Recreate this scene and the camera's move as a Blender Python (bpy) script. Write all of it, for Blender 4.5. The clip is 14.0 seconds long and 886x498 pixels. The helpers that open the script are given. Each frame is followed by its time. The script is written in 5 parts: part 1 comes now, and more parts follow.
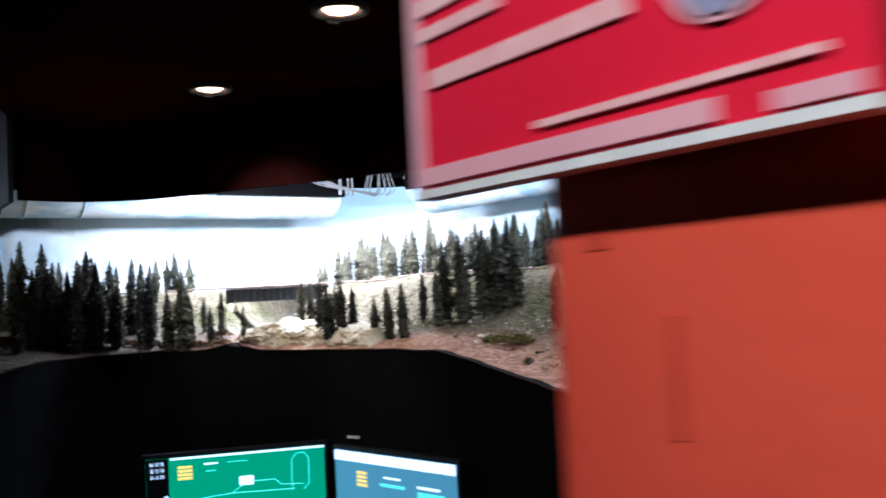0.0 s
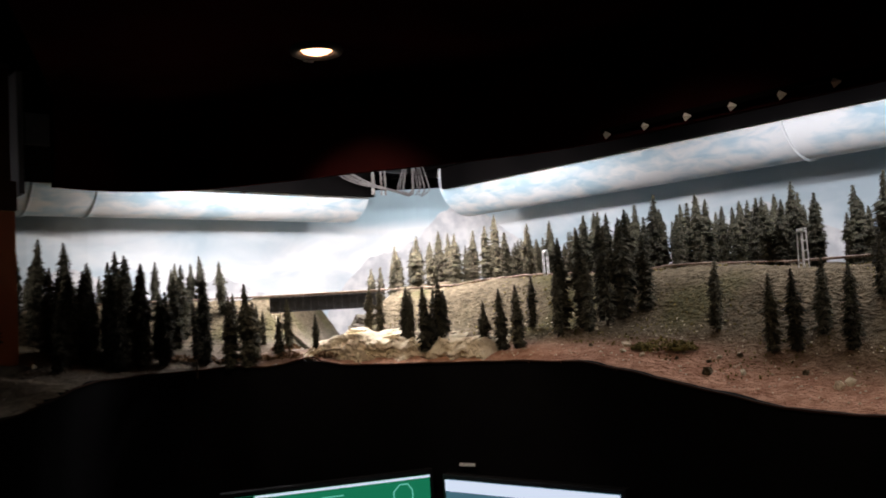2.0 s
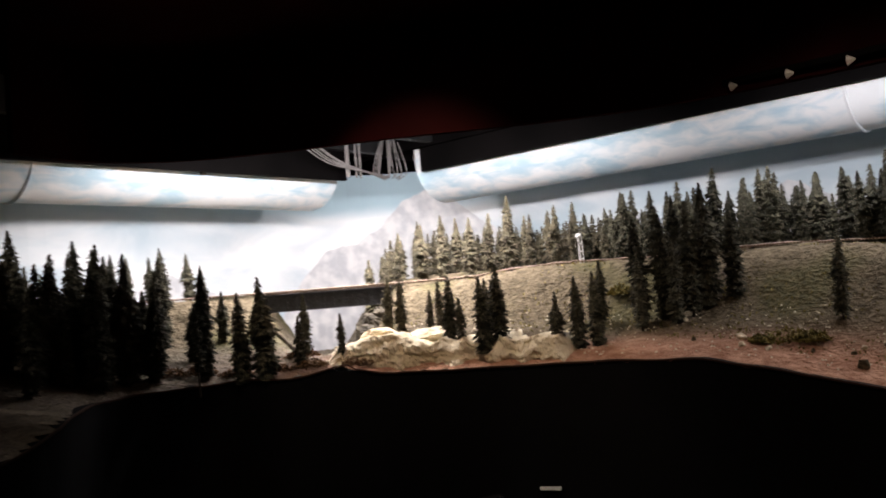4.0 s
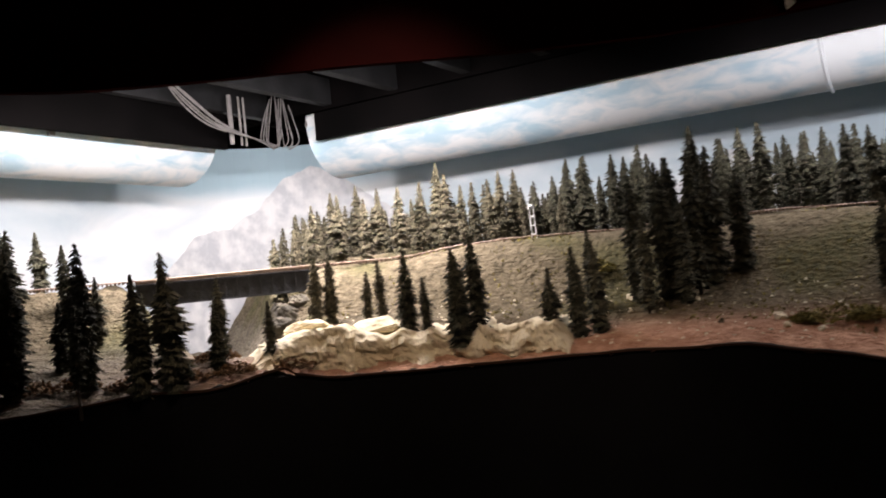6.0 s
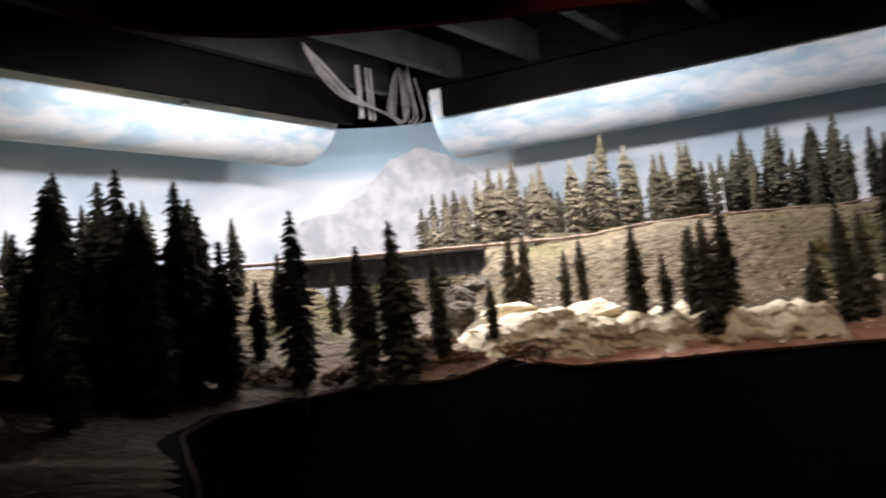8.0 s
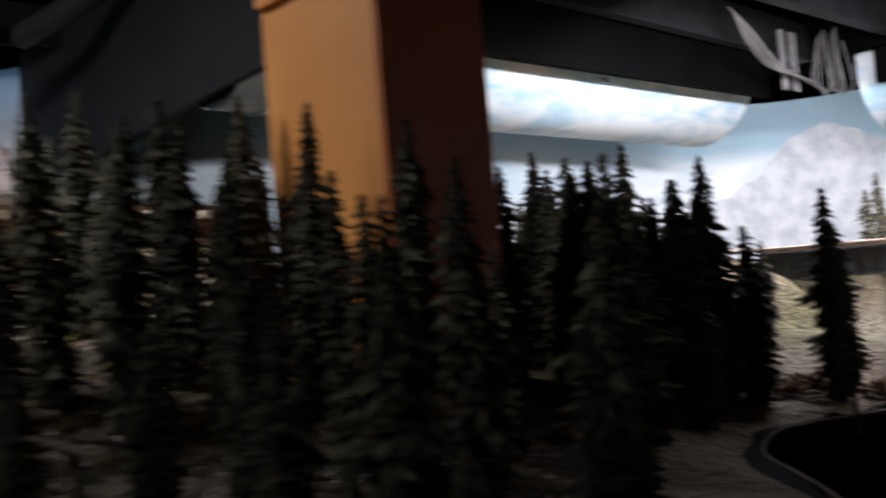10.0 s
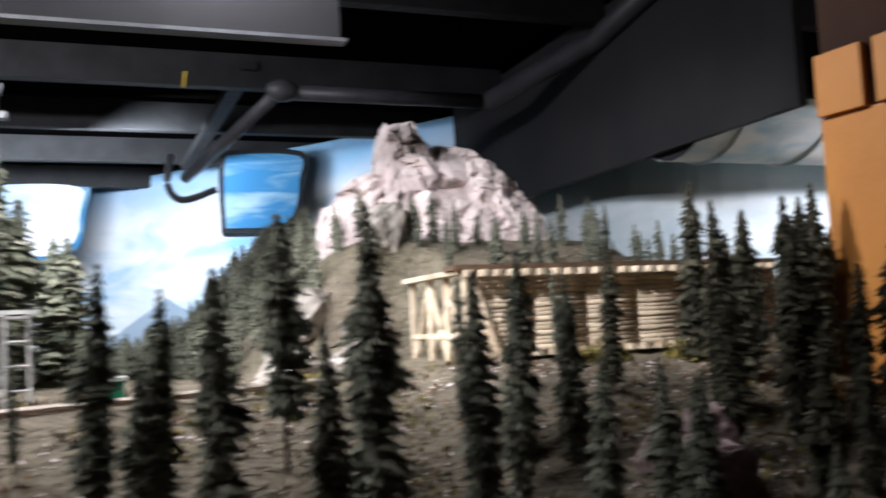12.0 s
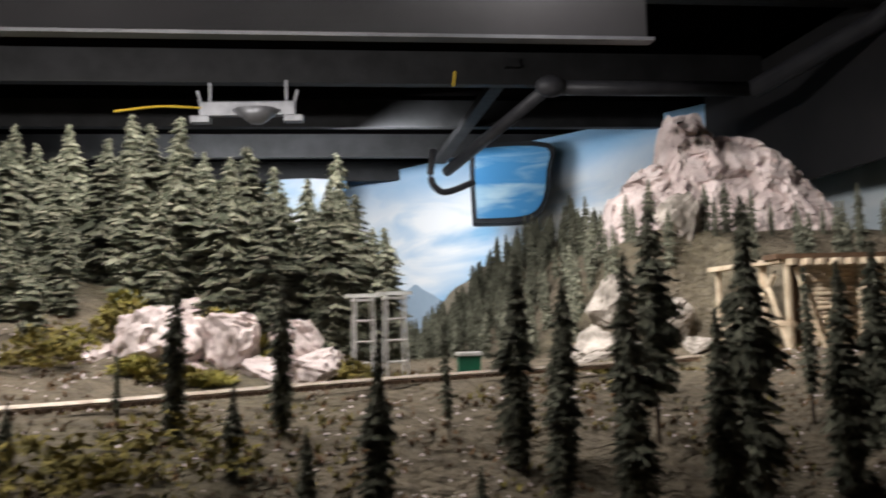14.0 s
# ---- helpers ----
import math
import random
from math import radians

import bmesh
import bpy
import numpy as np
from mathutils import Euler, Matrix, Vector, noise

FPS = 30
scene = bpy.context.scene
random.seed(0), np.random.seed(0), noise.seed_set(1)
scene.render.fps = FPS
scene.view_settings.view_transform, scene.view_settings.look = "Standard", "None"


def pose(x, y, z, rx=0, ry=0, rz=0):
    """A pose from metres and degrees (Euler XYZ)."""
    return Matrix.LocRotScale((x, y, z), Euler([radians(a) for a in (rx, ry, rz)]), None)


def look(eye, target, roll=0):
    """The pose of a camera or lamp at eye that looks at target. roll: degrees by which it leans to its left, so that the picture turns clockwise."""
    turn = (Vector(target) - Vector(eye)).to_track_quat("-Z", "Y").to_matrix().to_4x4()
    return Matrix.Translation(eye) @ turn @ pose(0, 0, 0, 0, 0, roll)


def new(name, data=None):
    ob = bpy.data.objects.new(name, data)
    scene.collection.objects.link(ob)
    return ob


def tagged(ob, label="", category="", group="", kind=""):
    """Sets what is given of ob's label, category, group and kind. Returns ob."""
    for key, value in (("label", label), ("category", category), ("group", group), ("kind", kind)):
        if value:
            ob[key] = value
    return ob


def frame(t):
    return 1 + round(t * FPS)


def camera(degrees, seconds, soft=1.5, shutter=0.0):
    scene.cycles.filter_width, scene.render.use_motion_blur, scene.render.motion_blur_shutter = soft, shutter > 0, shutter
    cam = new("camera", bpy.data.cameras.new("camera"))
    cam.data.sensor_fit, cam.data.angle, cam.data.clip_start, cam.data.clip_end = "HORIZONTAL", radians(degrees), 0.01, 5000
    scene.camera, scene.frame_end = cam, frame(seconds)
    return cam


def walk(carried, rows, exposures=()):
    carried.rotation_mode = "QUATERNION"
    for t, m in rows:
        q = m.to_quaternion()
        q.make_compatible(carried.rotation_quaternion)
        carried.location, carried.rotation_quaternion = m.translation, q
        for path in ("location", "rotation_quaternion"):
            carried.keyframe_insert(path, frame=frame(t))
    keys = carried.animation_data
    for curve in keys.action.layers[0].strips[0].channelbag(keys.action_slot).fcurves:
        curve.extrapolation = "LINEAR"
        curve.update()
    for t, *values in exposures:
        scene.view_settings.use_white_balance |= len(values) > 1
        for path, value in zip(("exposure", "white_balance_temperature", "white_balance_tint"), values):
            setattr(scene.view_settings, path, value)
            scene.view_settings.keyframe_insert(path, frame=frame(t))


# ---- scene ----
cam = camera(53.0, 14.0, 1.8, 0.8)
PATH = [
    (0, (0.306, -0.169, 1.624), (1.444, 1.473, 1.716), -2.8),
    (0.5, (0.212, 0.024, 1.615), (1.355, 1.663, 1.712), -2.7),
    (1, (0.165, 0.206, 1.605), (1.324, 1.833, 1.719), -2.7),
    (1.5, (0.076, 0.418, 1.603), (1.271, 2.018, 1.719), -2.6),
    (2, (0.016, 0.601, 1.605), (1.318, 2.114, 1.731), -3.2),
    (4.3, (-0.034, 1.446, 1.616), (1.548, 2.666, 1.716), -4.8),
    (4.5, (-0.021, 1.506, 1.605), (1.611, 2.658, 1.697), -4.9),
    (5, (0.018, 1.636, 1.594), (1.71, 2.699, 1.667), -4.9),
    (5.5, (0.133, 1.807, 1.602), (1.855, 2.822, 1.673), -5.5),
    (6, (0.203, 1.93, 1.599), (1.94, 2.918, 1.673), -5.8),
    (6.5, (0.212, 2.065, 1.588), (1.958, 3.037, 1.65), -5.4),
    (7, (0.183, 2.178, 1.601), (1.934, 3.143, 1.668), -5.2),
    (7.2, (0.181, 2.226, 1.6), (1.933, 3.187, 1.67), -5.3),
    (9.5, (0.237, 2.732, 1.619), (1.668, 4.126, 1.709), -5.5),
    (10, (0.142, 2.783, 1.634), (1.413, 4.323, 1.744), -4.6),
    (10.5, (0.04, 2.772, 1.646), (1.196, 4.398, 1.784), -3.8),
    (11, (-0.121, 2.744, 1.687), (0.91, 4.451, 1.836), -3.3),
    (11.5, (-0.271, 2.668, 1.699), (0.612, 4.456, 1.858), -2.8),
    (12, (-0.359, 2.645, 1.693), (0.35, 4.508, 1.858), -2.7),
    (12.5, (-0.427, 2.609, 1.691), (0.156, 4.515, 1.852), -2.6),
    (13, (-0.479, 2.586, 1.695), (0.008, 4.519, 1.857), -2.4),
    (13.5, (-0.52, 2.591, 1.695), (-0.142, 4.548, 1.859), -1.9),
    (14, (-0.558, 2.593, 1.692), (-0.293, 4.569, 1.849), -1.6),
]
EXPOSURES = [(0, 1.1, 5000, 8), (0.7, 0.8, 5050, 8), (1.2, 0.3, 5700, 10), (1.7, 0.0, 6400, 15), (4.5, 0.0, 6600, 17), (7.0, 0.0, 6600, 17), (9.5, -0.3, 5800, 14), (10.0, -0.12, 5900, 14), (10.6, 0.1, 5900, 12), (11.2, 0.45, 5900, 12), (11.8, 0.6, 5800, 12), (12.5, 0.5, 5900, 11), (13.2, 0.3, 6200, 11), (14, -0.1, 6400, 12)]
walk(cam, [(t, look(eye, target, roll)) for t, eye, target, roll in PATH], EXPOSURES)

# ---- world and lamps ----
world = bpy.data.worlds.new("world")
scene.world = world
world.use_nodes = True
world.node_tree.nodes["Background"].inputs[0].default_value = (0.020, 0.020, 0.022, 1)
world.node_tree.nodes["Background"].inputs[1].default_value = 0.5


def strip_lamp(name, eye, target, length, width, watts, colour=(1, 1, 1), turn=0):
    data = bpy.data.lights.new(name, "AREA")
    data.shape, data.size, data.size_y, data.energy, data.color = "RECTANGLE", length, width, watts, colour
    ob = new(name, data)
    ob.matrix_world = look(eye, target, turn)
    return ob


def spot_lamp(name, eye, target, watts, colour, cone=100):
    data = bpy.data.lights.new(name, "SPOT")
    data.energy, data.color, data.spot_size, data.spot_blend, data.shadow_soft_size = watts, colour, radians(cone), 0.6, 0.03
    ob = new(name, data)
    ob.matrix_world = look(eye, target)
    return ob


# lamps along the lip of the aisle ceiling, shining in over the scenery
strip_lamp("tube_light_corner", (2.08, 3.46, 2.16), (2.31, 3.66, 1.60), 1.05, 0.04, 42, (1, 0.97, 0.97))
strip_lamp("tube_light_north", (1.66, 3.92, 2.16), (1.82, 4.22, 1.60), 0.40, 0.04, 3.5, (1, 0.97, 0.97))
# added fill, not on the lip: unseen behind the valances, whitens the corner wall
strip_lamp("nook_fill_light", (2.93, 4.22, 2.24), (3.2, 4.5, 1.72), 0.22, 0.04, 2.8, (1, 0.97, 0.97))
strip_lamp("tube_light_east", (2.63, 0.45, 2.16), (2.90, 0.45, 1.60), 4.1, 0.04, 34, (0.97, 0.97, 1))
# lamps of the back bay: one behind the grey board, one further back, a spot on the crib wall and rock
strip_lamp("tube_light_west", (-1.0, 4.25, 2.38), (-0.85, 4.75, 1.7), 1.9, 0.06, 36, (1, 0.96, 0.92))
strip_lamp("tube_light_back", (-0.75, 6.15, 2.40), (-0.4, 7.3, 1.9), 1.3, 0.06, 24, (0.95, 0.98, 1))
strip_lamp("tube_light_front", (-1.05, 3.45, 2.42), (-1.20, 3.85, 1.6), 1.3, 0.06, 19, (1, 0.95, 0.90))
spot_lamp("bay_spot", (-0.60, 3.38, 2.40), (0.22, 4.08, 1.86), 52, (1, 0.95, 0.90), 54)
spot_lamp("post_spot", (-0.30, 3.98, 2.44), (0.62, 3.62, 1.86), 20, (1, 0.93, 0.84), 42)
# aisle downlights
for spot_y, aim, watts in ((2.64, (1.80, 2.95, 1.45), 11), (1.73, (2.12, 1.95, 1.40), 6), (0.82, (2.12, 0.95, 1.40), 4)):
    spot_lamp("downlight_lamp", (1.35, spot_y, 2.29), aim, watts, (1, 0.80, 0.60), 76)
spot_lamp("downlight_lamp", (-0.05, -0.3, 2.29), (0.55, 0.05, 1.5), 24, (1, 0.86, 0.72), 70)

# ---- materials ----


def mat(name, colour, other=None, scale=30.0, rough=0.8, metal=0.0, bump=0.0, bump_scale=None, detail=6.0, mix=(0.35, 0.65), vary=0.0, spec=0.3):
    """Two colours mixed by noise at the scale of the place, with a fine relief."""
    m = bpy.data.materials.new(name)
    m.use_nodes = True
    nt = m.node_tree
    b = nt.nodes["Principled BSDF"]
    b.inputs["Roughness"].default_value, b.inputs["Metallic"].default_value = rough, metal
    b.inputs["Specular IOR Level"].default_value = spec
    co = nt.nodes.new("ShaderNodeTexCoord")
    n = nt.nodes.new("ShaderNodeTexNoise")
    n.inputs["Scale"].default_value, n.inputs["Detail"].default_value = scale, detail
    nt.links.new(co.outputs["Object"], n.inputs["Vector"])
    r = nt.nodes.new("ShaderNodeValToRGB")
    other = other or tuple(c * 0.7 for c in colour)
    r.color_ramp.elements[0].position, r.color_ramp.elements[1].position = mix
    r.color_ramp.elements[0].color, r.color_ramp.elements[1].color = (*other, 1), (*colour, 1)
    nt.links.new(n.outputs["Fac"], r.inputs["Fac"])
    out = r.outputs["Color"]
    if vary:
        info, hsv, ramp = nt.nodes.new("ShaderNodeObjectInfo"), nt.nodes.new("ShaderNodeHueSaturation"), nt.nodes.new("ShaderNodeMapRange")
        ramp.inputs["To Min"].default_value, ramp.inputs["To Max"].default_value = 1 - vary, 1 + vary
        nt.links.new(info.outputs["Random"], ramp.inputs["Value"])
        nt.links.new(ramp.outputs["Result"], hsv.inputs["Value"])
        nt.links.new(out, hsv.inputs["Color"])
        out = hsv.outputs["Color"]
    nt.links.new(out, b.inputs["Base Color"])
    if bump:
        bn, bp = nt.nodes.new("ShaderNodeTexNoise"), nt.nodes.new("ShaderNodeBump")
        bn.inputs["Scale"].default_value, bn.inputs["Detail"].default_value = bump_scale or scale * 3, 8
        bp.inputs["Strength"].default_value, bp.inputs["Distance"].default_value = bump, 0.01
        nt.links.new(co.outputs["Object"], bn.inputs["Vector"])
        nt.links.new(bn.outputs["Fac"], bp.inputs["Height"])
        nt.links.new(bp.outputs["Normal"], b.inputs["Normal"])
    return m


def glow(name, colour, strength):
    m = bpy.data.materials.new(name)
    m.use_nodes = True
    b = m.node_tree.nodes["Principled BSDF"]
    b.inputs["Base Color"].default_value = (*[c * 0.3 for c in colour], 1)
    b.inputs["Emission Color"].default_value, b.inputs["Emission Strength"].default_value = (*colour, 1), strength
    b.inputs["Roughness"].default_value = 0.3
    return m


def sky_paint(name, blue, white, scale, low=0.42, high=0.62, stretch=3.0, top=None, z0=1.98, z1=2.10):
    """Painted clouds on blue, drawn out sideways; top is a deeper tone from height z0 to z1, for zenith blue or for
    shade under ducts.
    """
    m = bpy.data.materials.new(name)
    m.use_nodes = True
    nt = m.node_tree
    b = nt.nodes["Principled BSDF"]
    b.inputs["Roughness"].default_value = 0.7
    b.inputs["Specular IOR Level"].default_value = 0.25
    co, mp = nt.nodes.new("ShaderNodeTexCoord"), nt.nodes.new("ShaderNodeMapping")
    mp.inputs["Scale"].default_value = (1, 1, stretch)
    n1, n2 = nt.nodes.new("ShaderNodeTexNoise"), nt.nodes.new("ShaderNodeTexNoise")
    n1.inputs["Scale"].default_value, n1.inputs["Detail"].default_value = scale, 7
    n1.inputs["Distortion"].default_value = 0.6
    n2.inputs["Scale"].default_value, n2.inputs["Detail"].default_value = scale * 0.35, 3
    add = nt.nodes.new("ShaderNodeMath")
    add.operation = "MULTIPLY_ADD"
    add.inputs[1].default_value = 0.5
    half = nt.nodes.new("ShaderNodeMath")
    half.operation = "MULTIPLY"
    half.inputs[1].default_value = 0.5
    nt.links.new(co.outputs["Object"], mp.inputs["Vector"])
    nt.links.new(mp.outputs["Vector"], n1.inputs["Vector"])
    nt.links.new(mp.outputs["Vector"], n2.inputs["Vector"])
    nt.links.new(n2.outputs["Fac"], half.inputs[0])
    nt.links.new(n1.outputs["Fac"], add.inputs[0])
    nt.links.new(half.outputs[0], add.inputs[2])
    r = nt.nodes.new("ShaderNodeValToRGB")
    r.color_ramp.elements[0].position, r.color_ramp.elements[1].position = low, high
    r.color_ramp.elements[0].color, r.color_ramp.elements[1].color = (*blue, 1), (*white, 1)
    nt.links.new(add.outputs[0], r.inputs["Fac"])
    out = r.outputs["Color"]
    if top:
        sep, rise, wave, mx = nt.nodes.new("ShaderNodeSeparateXYZ"), nt.nodes.new("ShaderNodeMapRange"), nt.nodes.new("ShaderNodeMath"), nt.nodes.new("ShaderNodeMix")
        nt.links.new(co.outputs["Object"], sep.inputs[0])
        wave.operation = "MULTIPLY_ADD"
        wave.inputs[1].default_value = 0.10
        nt.links.new(n1.outputs["Fac"], wave.inputs[0])
        nt.links.new(sep.outputs["Z"], wave.inputs[2])
        rise.inputs["From Min"].default_value, rise.inputs["From Max"].default_value = z0 + 0.05, z1 + 0.05
        rise.interpolation_type = "SMOOTHSTEP"
        nt.links.new(wave.outputs[0], rise.inputs["Value"])
        mx.data_type = "RGBA"
        nt.links.new(rise.outputs["Result"], mx.inputs["Factor"])
        nt.links.new(out, mx.inputs["A"])
        mx.inputs["B"].default_value = (*top, 1)
        out = mx.outputs["Result"]
    nt.links.new(out, b.inputs["Base Color"])
    return m


def needles(name, tip, deep, vary=0.3):
    """Foam-dipped needles: each spray of its own tone, object by object a little lighter or darker."""
    m = bpy.data.materials.new(name)
    m.use_nodes = True
    nt = m.node_tree
    b = nt.nodes["Principled BSDF"]
    b.inputs["Roughness"].default_value = 0.9
    b.inputs["Specular IOR Level"].default_value = 0.12
    geo, info, co = nt.nodes.new("ShaderNodeNewGeometry"), nt.nodes.new("ShaderNodeObjectInfo"), nt.nodes.new("ShaderNodeTexCoord")
    n, r, hsv, rng, add = nt.nodes.new("ShaderNodeTexNoise"), nt.nodes.new("ShaderNodeValToRGB"), nt.nodes.new("ShaderNodeHueSaturation"), nt.nodes.new("ShaderNodeMapRange"), nt.nodes.new("ShaderNodeMath")
    n.inputs["Scale"].default_value, n.inputs["Detail"].default_value = 45, 4
    nt.links.new(co.outputs["Object"], n.inputs["Vector"])
    add.operation = "MULTIPLY_ADD"
    add.inputs[1].default_value = 0.6
    nt.links.new(geo.outputs["Random Per Island"], add.inputs[0])
    half = nt.nodes.new("ShaderNodeMath")
    half.operation = "MULTIPLY"
    half.inputs[1].default_value = 0.55
    nt.links.new(n.outputs["Fac"], half.inputs[0])
    nt.links.new(half.outputs[0], add.inputs[2])
    r.color_ramp.elements[0].position, r.color_ramp.elements[1].position = 0.28, 0.85
    r.color_ramp.elements[0].color, r.color_ramp.elements[1].color = (*deep, 1), (*tip, 1)
    nt.links.new(add.outputs[0], r.inputs["Fac"])
    rng.inputs["To Min"].default_value, rng.inputs["To Max"].default_value = 1 - vary, 1 + vary
    nt.links.new(info.outputs["Random"], rng.inputs["Value"])
    nt.links.new(rng.outputs["Result"], hsv.inputs["Value"])
    nt.links.new(r.outputs["Color"], hsv.inputs["Color"])
    nt.links.new(hsv.outputs["Color"], b.inputs["Base Color"])
    return m


M_BLACK = mat("black_paint", (0.0040, 0.0034, 0.0034), (0.0024, 0.0022, 0.0022), 6, 0.85, bump=0.1, spec=0.0)
M_VALANCE = mat("black_board", (0.0040, 0.0034, 0.0034), (0.0024, 0.0022, 0.0022), 4, 0.8, bump=0.1, spec=0.02)
M_GREYBOARD = mat("grey_board", (0.026, 0.025, 0.026), (0.020, 0.020, 0.021), 5, 0.7, bump=0.1, spec=0.1)
M_SOFFIT = mat("charcoal_soffit", (0.017, 0.0165, 0.017), (0.013, 0.0125, 0.013), 5, 0.8, bump=0.1, spec=0.04)
M_JOIST = mat("painted_joist", (0.022, 0.022, 0.023), (0.014, 0.014, 0.0145), 12, 0.6, bump=0.2, spec=0.15)
M_FLOOR = mat("dark_carpet", (0.012, 0.010, 0.012), (0.008, 0.007, 0.008), 60, 0.95, bump=0.5)
M_FASCIA = mat("black_hardboard", (0.008, 0.0075, 0.008), (0.006, 0.0057, 0.006), 8, 0.85, bump=0.05, spec=0.03)
# top tone here deepens the ducts' shadow band on the backdrop, put into the paint
M_SKY_N = sky_paint("painted_sky", (0.44, 0.53, 0.58), (0.82, 0.82, 0.81), 2.2, top=(0.36, 0.49, 0.55), z0=2.05, z1=2.15)
M_SKY_W = sky_paint("painted_blue_sky", (0.24, 0.46, 0.68), (0.84, 0.85, 0.85), 1.6, 0.38, 0.55, 3.5, (0.22, 0.43, 0.66), 2.2, 2.6)
M_DUCT = sky_paint("painted_duct", (0.44, 0.61, 0.70), (0.80, 0.83, 0.84), 9.0, 0.40, 0.55, 3.0)
M_DUCT_W = sky_paint("painted_blue_duct", (0.035, 0.17, 0.34), (0.28, 0.40, 0.47), 3.0, 0.48, 0.64, 6.0)
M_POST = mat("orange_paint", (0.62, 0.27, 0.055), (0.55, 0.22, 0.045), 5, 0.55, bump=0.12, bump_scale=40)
M_POST_RED = mat("red_orange_paint", (0.72, 0.088, 0.042), (0.60, 0.068, 0.034), 4, 0.5, bump=0.12, bump_scale=40)
M_STREAK = mat("worn_red_paint", (0.55, 0.060, 0.030), (0.42, 0.045, 0.022), 30, 0.6)
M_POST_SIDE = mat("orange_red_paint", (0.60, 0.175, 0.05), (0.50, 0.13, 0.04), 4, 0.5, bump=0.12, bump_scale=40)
# needle tones carry light by place: darkest for shaded front trees, paler for lit ones
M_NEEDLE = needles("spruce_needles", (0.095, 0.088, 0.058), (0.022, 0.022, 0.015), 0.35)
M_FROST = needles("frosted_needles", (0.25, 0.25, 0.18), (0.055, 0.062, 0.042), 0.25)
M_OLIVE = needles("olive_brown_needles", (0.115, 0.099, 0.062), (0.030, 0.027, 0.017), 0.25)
M_MID = needles("lit_grey_green_needles", (0.19, 0.19, 0.14), (0.042, 0.045, 0.032), 0.3)
M_DARKROCK = mat("shaded_brown_rock", (0.10, 0.085, 0.06), (0.035, 0.03, 0.022), 24, 0.9, bump=0.8)
M_TRUNK = mat("spruce_bark", (0.09, 0.065, 0.045), (0.04, 0.03, 0.022), 80, 0.9, bump=0.4)
M_ROCK = mat("pink_grey_rock", (0.78, 0.675, 0.645), (0.46, 0.38, 0.36), 16, 0.9, bump=0.7, bump_scale=70)
M_CREAM = mat("cream_rock", (0.86, 0.77, 0.57), (0.55, 0.45, 0.29), 14, 0.9, bump=0.8, bump_scale=60)
M_TIMBER = mat("pale_timber", (0.66, 0.55, 0.40), (0.44, 0.34, 0.23), 30, 0.85, bump=0.4, vary=0.2)
M_DARKWOOD = mat("stained_timber", (0.14, 0.085, 0.05), (0.08, 0.05, 0.03), 40, 0.85, bump=0.3)
M_UMBER = mat("dark_umber", (0.055, 0.026, 0.016), (0.035, 0.017, 0.011), 6, 0.7, bump=0.1, spec=0.1)
M_STEEL = mat("dark_bridge_steel", (0.045, 0.045, 0.048), (0.028, 0.026, 0.025), 40, 0.6, 0.3, bump=0.2)
M_RAIL = mat("weathered_rail", (0.70, 0.62, 0.52), (0.45, 0.36, 0.28), 60, 0.5, 0.3)
M_GALV = mat("galvanised_metal", (0.30, 0.30, 0.31), (0.20, 0.20, 0.21), 25, 0.45, 0.5)
M_CABLE = mat("grey_cable", (0.24, 0.225, 0.215), (0.15, 0.14, 0.135), 30, 0.5)
M_OLDRAIL = mat("rusty_rail", (0.30, 0.22, 0.16), (0.16, 0.11, 0.08), 60, 0.6, 0.2)
M_GREYROCK = mat("grey_tan_rock", (0.46, 0.41, 0.36), (0.17, 0.15, 0.125), 24, 0.9, bump=0.9, bump_scale=60)



